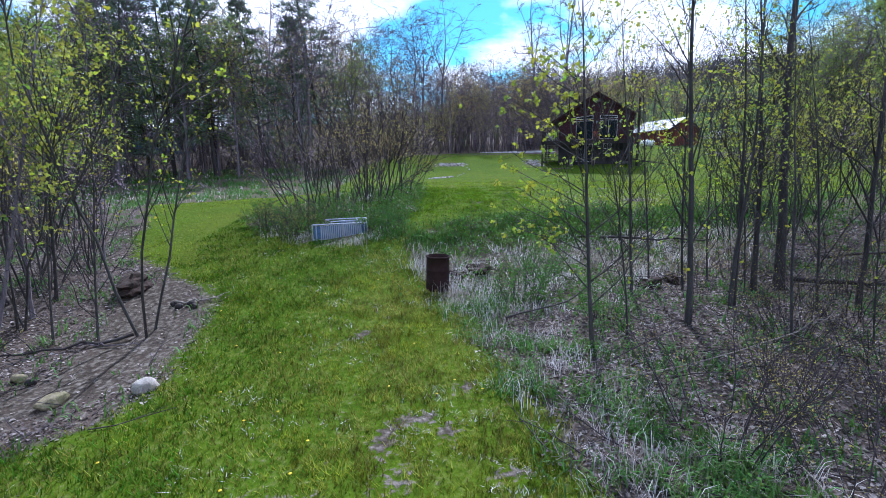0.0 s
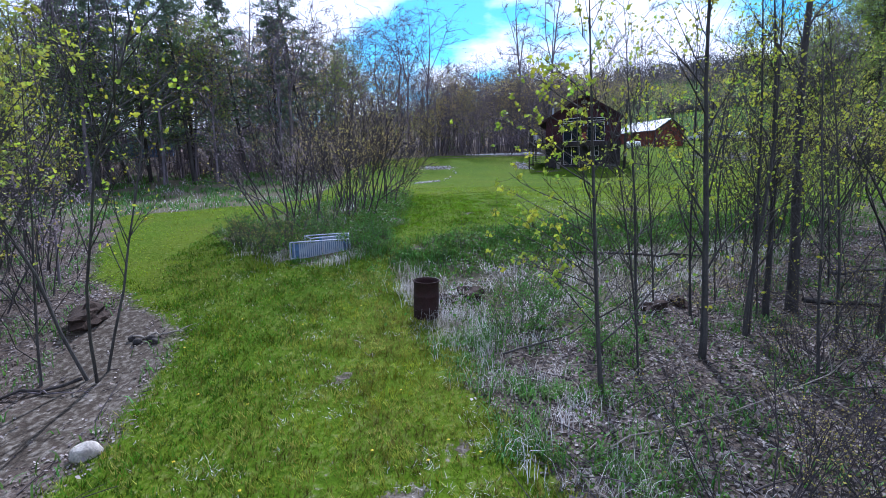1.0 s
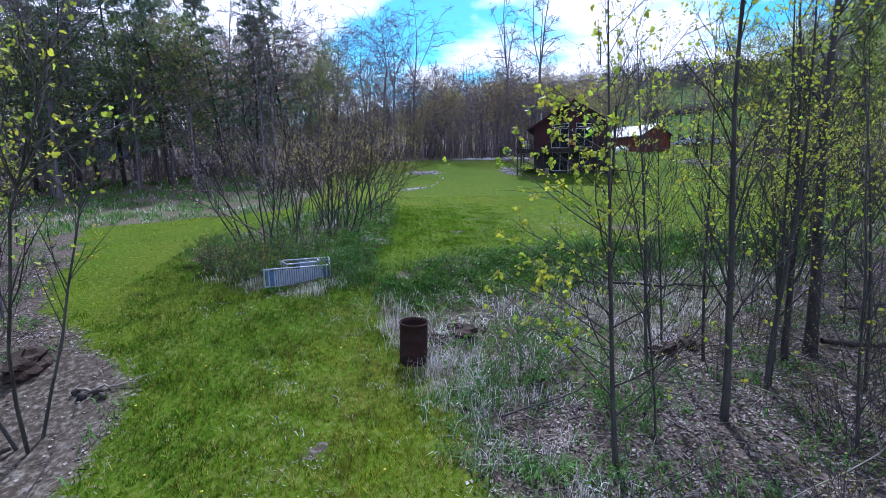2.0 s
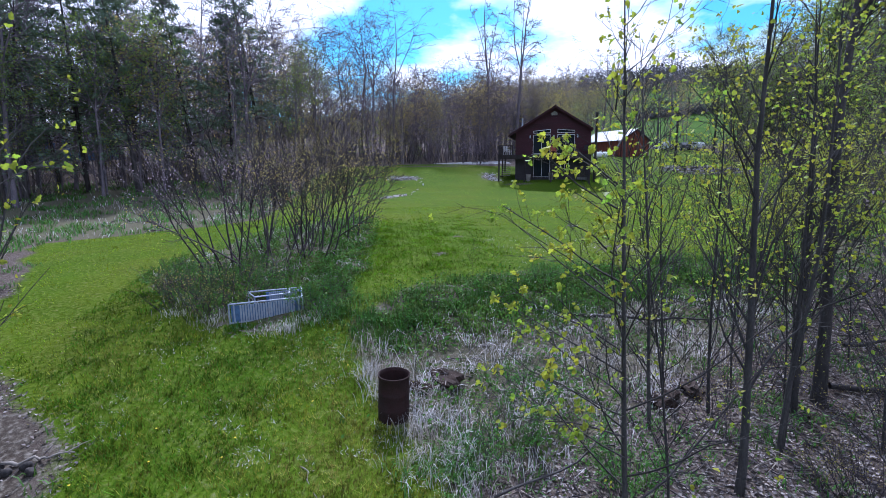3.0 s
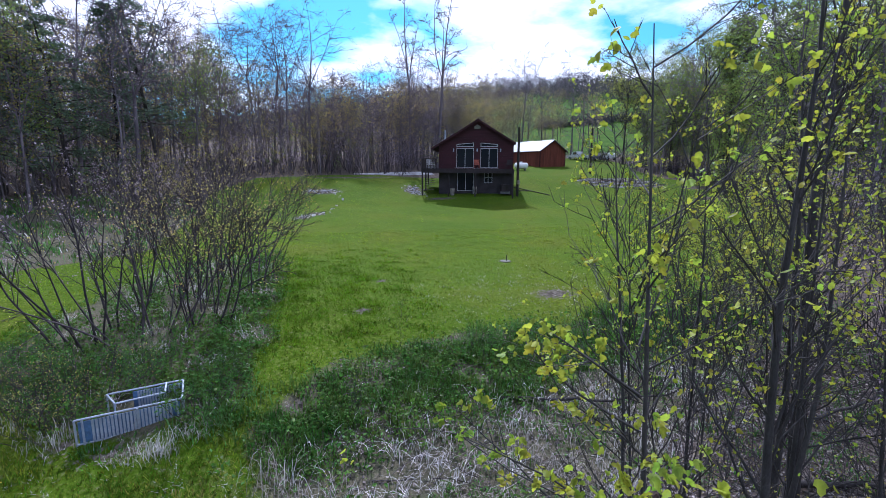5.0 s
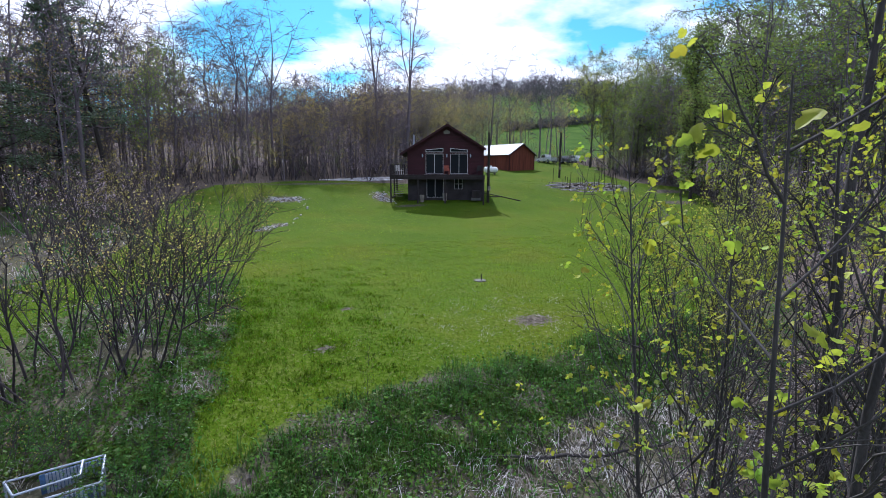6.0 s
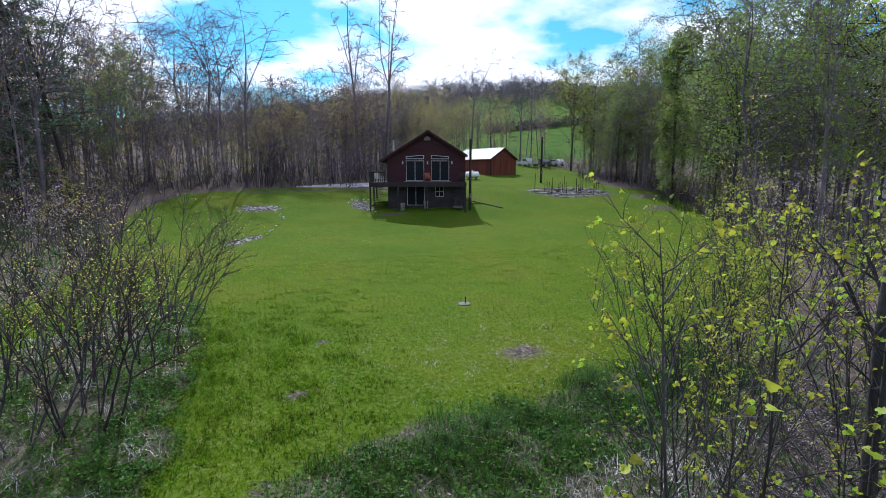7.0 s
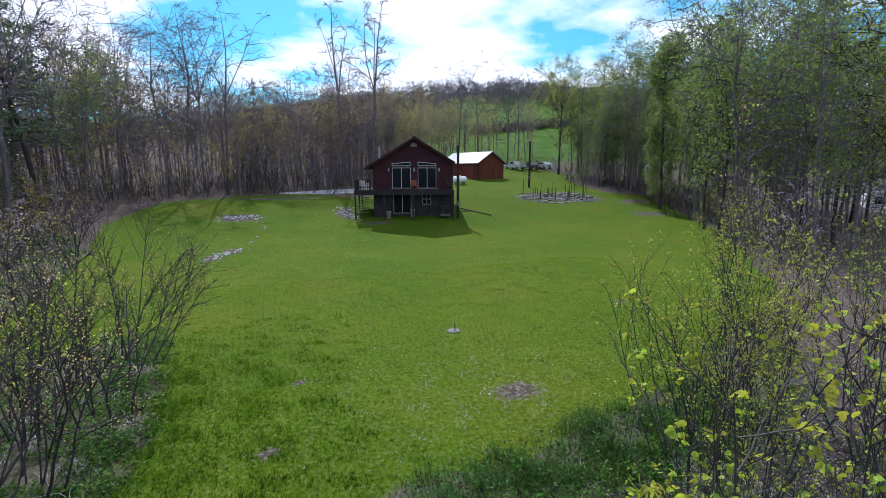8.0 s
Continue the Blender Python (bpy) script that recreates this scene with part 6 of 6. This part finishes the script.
blades("weeds", "dark green weeds and rough grass on the bank", "weeds", strewn(-9, 22, 9.5, 31, 24000, 81, weed_weight), 0.26, 0.024, WEED, 82, 0.6, True)
blades("dry_grass", "bleached dry grass flattened on the bank", "dry grass", strewn(-9, 13, 9.5, 31, 80000, 83, straw_weight), 0.32, 0.0095, STRAW, 84, 0.85, True)
blades("rough_grass", "rough green grass between path and leaf litter", "grass", strewn(-0.5, 5, 2.5, 12, 26000, 85, lambda x, y: rough_edge(x, y) * clumps(x, y, 0.6, 19, 0.0)), 0.24, 0.02, WEED, 86, 0.7, True)
blades("dry_grass", "bleached dry stems between path and leaf litter", "dry grass", strewn(-0.5, 6, 2.5, 12, 20000, 87, lambda x, y: rough_edge(x, y) * clumps(x, y, 0.5, 23, 0.2)), 0.28, 0.008, STRAW, 88, 0.55, True)


def broad_leaves(name, label, at, height, size, seed):
    """Leafy weeds: small broad leaves at chance heights over the ground."""
    rs = np.random.default_rng(seed)
    bushy = 0.35 + 1.0 * clumps(at[:, 0], at[:, 1], 0.35, seed) * clumps(at[:, 0], at[:, 1], 0.9, seed + 5, -0.3)
    at = at + np.stack([np.zeros(len(at)), np.zeros(len(at)), height * bushy * rs.uniform(0.05, 1, len(at))], -1)
    way = rs.normal(0, 1, at.shape) * np.array([1, 1, 0.4])
    tagged(new(name, leaf_mesh(name, LEAFWEED, at, way, size, rs, False, -0.1)), label, "weeds", kind="stuff")


broad_leaves("weeds", "leafy green weeds on the bank", strewn(-9, 20, 9.5, 30, 150000, 93, weed_weight), 0.45, 0.085, 94)
def rim_weight(x, y):
    rim = soft_inside([(-1.6, 15.0), (-1.0, 15.9), (0.4, 16.9), (4, 17.9), (9, 18.5), (14, 19.5), (15, 17.8), (9, 16.2), (4, 15.2), (0.8, 14.5)], x, y, 0.5, 18, 0.4)
    return rim * (1 - bare_mask(x, y)) * clumps(x, y, 0.7, 51, -0.35)


broad_leaves("weeds", "thick dark green weeds along the bank's rim", strewn(-3, 16, 14, 20.5, 30000, 97, rim_weight), 0.3, 0.075, 98)
blades("rough_grass", "tall dark green grass along the bank's rim", "grass", strewn(-3, 16, 14, 20.5, 90000, 197, rim_weight), 0.28, 0.018, RIM_GRASS, 198, 0.5, True)
broad_leaves("weeds", "leafy green weeds beside the crate", strewn(-8, -1.2, 14.9, 19, 24000, 99, lambda x, y: bed_weight(x, y) * (1 - inside([(-4.6, 15), (-4.6, 15.9), (-2.5, 16.3), (-2.4, 15)], x, y)) * clumps(x, y, 0.7, 53, 0.1)), 0.5, 0.08, 100)
broad_leaves("weeds", "lush green weeds along the shrubs", strewn(-3.6, -0.8, 17, 30, 40000, 151, lambda x, y: soft_inside([(-2.9, 17), (-1.2, 17), (-0.95, 20), (-1.0, 25), (-1.3, 29.5), (-2.6, 29.5), (-2.4, 22)], x, y, 0.35, 2, 0.3) * clumps(x, y, 0.6, 55, 0.2)), 0.34, 0.07, 152)
broad_leaves("weeds", "leafy green weeds between path and leaf litter", strewn(-1, 5, 2.5, 13, 14000, 95, lambda x, y: rough_edge(x, y) * clumps(x, y, 0.7, 43, 0.1)), 0.25, 0.055, 96)


def left_weight(x, y):
    return soft_inside([(-15, 22), (-40, 30), (-40, 56), (-14, 60), (-9, 50), (-9, 36), (-13, 31.5), (-17, 27)], x, y, 1.0, 5, 0.5)


blades("weeds", "rough green growth in the old field", "weeds", strewn(-36, -8, 22, 58, 26000, 89, lambda x, y: left_weight(x, y) * clumps(x, y, 2.0, 27, 0.1)), 0.35, 0.06, WEED, 90, 0.7, True)
blades("dry_grass", "dry grass in the old field", "dry grass", strewn(-36, -8, 22, 58, 5000, 91, lambda x, y: left_weight(x, y) * clumps(x, y, 2.0, 29, 0.2)), 0.35, 0.028, STRAW, 92, 0.9, True)


def litter_weight(x, y):
    return (1 - 0.92 * soft_inside(MULCH_BED, x, y, 0.3, 6, 0.3)) * np.clip(1 - soft_inside(LAWN, x, y, 0.35, 1, 0.3) - 0.75 * bank_weight(x, y) - soft_inside(SHRUB_BED, x, y, 0.4, 2, 0.3), 0, 1)


def strew_litter(name, label, x0, x1, y0, y1, count, seed, size):
    rs = np.random.default_rng(seed)
    at = strewn(x0, x1, y0, y1, count, seed, litter_weight) + np.array([0, 0, 0.015])
    way = rs.normal(0, 1, (len(at), 3)) * np.array([1, 1, 0.25])
    n = len(at)
    way /= np.linalg.norm(way, axis=1, keepdims=True)
    side = np.cross(way, np.array([0, 0, 1.0]) + rs.normal(0, 0.35, (n, 3))); side /= np.linalg.norm(side, axis=1, keepdims=True)
    s = size * rs.uniform(0.5, 1.4, (n, 1))
    up = np.array([0, 0, 1.0])
    v = np.stack([at, at + s * (0.5 * way + 0.36 * side) + up * s * 0.16, at + s * way + up * 0.05 * s, at + s * (0.5 * way - 0.36 * side) + up * s * 0.16], 1).reshape(-1, 3)
    i = np.arange(n)[:, None] * 4
    tagged(new(name, raw_mesh(name, v, [i + np.array([[0, 1, 2]]), i + np.array([[0, 2, 3]])], LITTER)), label, "leaf litter", kind="stuff")


strew_litter("leaf_litter", "dead brown leaves under the saplings", 0.5, 16, -2, 18, 102000, 101, 0.065)
strew_litter("leaf_litter", "dead brown leaves under the thicket", -16, -4, -2, 20, 46000, 102, 0.065)
blades("weeds", "scattered green undergrowth in the leaf litter", "weeds", strewn(2, 22, 2.5, 18, 40000, 103, lambda x, y: litter_weight(x, y) * clumps(x, y, 0.9, 31, 0.35)), 0.2, 0.026, WEED, 104, 0.7, True)
blades("weeds", "scattered green undergrowth in the thicket", "weeds", strewn(-22, -5, 3, 24, 30000, 105, lambda x, y: litter_weight(x, y) * clumps(x, y, 0.9, 33, 0.35)), 0.2, 0.026, WEED, 106, 0.7, True)


def dandelions():
    rs = np.random.default_rng(111)
    at = strewn(-5.5, 1, 3.5, 16, 110, 112, lambda x, y: lawn_weight(x, y) * clumps(x, y, 1.2, 37, 0.0))
    a = np.arange(7) * 2 * np.pi / 7
    disc = np.concatenate([[[0, 0, 0.012]], np.stack([0.022 * np.cos(a), 0.022 * np.sin(a), 0 * a], -1)])
    v = (at[:, None] + disc[None] + np.array([0, 0, 0.055])).reshape(-1, 3)
    f = np.array([[0, 1 + k, 1 + (k + 1) % 7] for k in range(7)])
    tagged(new("dandelions", raw_mesh("dandelions", v, [(np.arange(len(at))[:, None, None] * 8 + f[None]).reshape(-1, 3)], FLOWER)), "yellow dandelion heads in the mown grass", "flowers", kind="stuff")


dandelions()


def tuft(x, y, r, count, height, mat, seed, label, category, name, bend=0.6, width=0.008):
    """A tussock of long blades round one spot."""
    rs = np.random.default_rng(seed)
    px, py = x + rs.normal(0, r, count), y + rs.normal(0, r * 0.7, count)
    blades(name, label, category, np.stack([px, py, ground_z(px, py)], -1), height, width, mat, seed + 1, bend, True)


# tussocks before the crate, round the barrel and on the bank's rim
for k, (x, y, r, n, h) in enumerate([(-2.75, 15.1, 0.16, 260, 0.4), (-2.2, 15.5, 0.14, 160, 0.35), (-4.75, 16.0, 0.25, 260, 0.4), (-5.9, 16.7, 0.2, 160, 0.35), (-3.3, 15.2, 0.15, 120, 0.25), (-0.42, 12.6, 0.16, 200, 0.5), (-0.55, 13.3, 0.2, 260, 0.55), (-0.62, 14.1, 0.18, 220, 0.5),
                                     (0.32, 11.3, 0.2, 260, 0.45), (0.75, 11.9, 0.25, 320, 0.5), (0.2, 10.7, 0.2, 180, 0.35), (0.9, 10.8, 0.2, 220, 0.4)]):
    tuft(x, y, r * 1.3, n // 2, h * 0.8, STRAW, 300 + k, "bleached tussock of dry grass drooping over the ground", "dry grass", "dry_grass", 0.55)
for k, (x, y, r, n, h) in enumerate([(-1.95, 15.65, 0.3, 420, 0.4), (-1.75, 16.2, 0.3, 380, 0.45), (-3.4, 15.45, 0.3, 90, 0.25), (-4.1, 15.5, 0.1, 60, 0.3), (1.3, 11.1, 0.35, 420, 0.4), (0.9, 10.2, 0.3, 300, 0.35), (-0.05, 14.6, 0.3, 300, 0.35), (0.5, 15.4, 0.35, 380, 0.4)]):
    tuft(x, y, r * 1.2, n // 2, h * 0.6, WEED, 340 + k, "clump of long fresh green grass", "grass", "rough_grass", 0.6, 0.024)


def strew_sticks(label, x0, x1, y0, y1, count, seed, mat):
    """Dead twigs lying about in the litter, some propped on others."""
    rs = np.random.default_rng(seed)
    w = Wood()
    for p in strewn(x0, x1, y0, y1, count, seed, lambda x, y: np.clip(litter_weight(x, y) + 0.25 * bank_weight(x, y), 0, 1)):
        a = rs.uniform(0, 6.28)
        length = rs.uniform(0.3, 1.5) * rs.uniform(0.5, 1)
        stick = path_of(rs, p + np.array([0, 0, 0.02]), (math.cos(a), math.sin(a), abs(rs.normal(0, 0.22))), length, 3, 0.12, -0.03)
        r = rs.uniform(0.004, 0.014)
        w.tube(stick, np.linspace(r, r * 0.4, 4), 3)
        if length > 0.6:
            q, e = point_on(stick, 0.5)
            w.tube(path_of(rs, q, turned(rs, e, 0.7), length * 0.4, 1, 0.1, 0.02), (r * 0.5, r * 0.2), 3)
    tagged(new("dead_twigs", w.wood("dead twigs", mat)), label, "twigs", kind="stuff")


strew_sticks("pale dry sticks fallen in the leaf litter", 1.5, 16, 3, 18, 1300, 121, GREYWOOD)
strew_sticks("dark dead twigs in the leaf litter", 1.0, 16, 2.5, 17, 1800, 122, SHRUB_BARK)
strew_sticks("dead twigs under the thicket", -16, -4.5, 4, 20, 1300, 123, SHRUB_BARK)
broad_leaves("weeds", "small green seedlings in the leaf litter", strewn(1.5, 16, 2.5, 17, 26000, 124, lambda x, y: litter_weight(x, y) * clumps(x, y, 0.8, 47, 0.35)), 0.2, 0.05, 125)
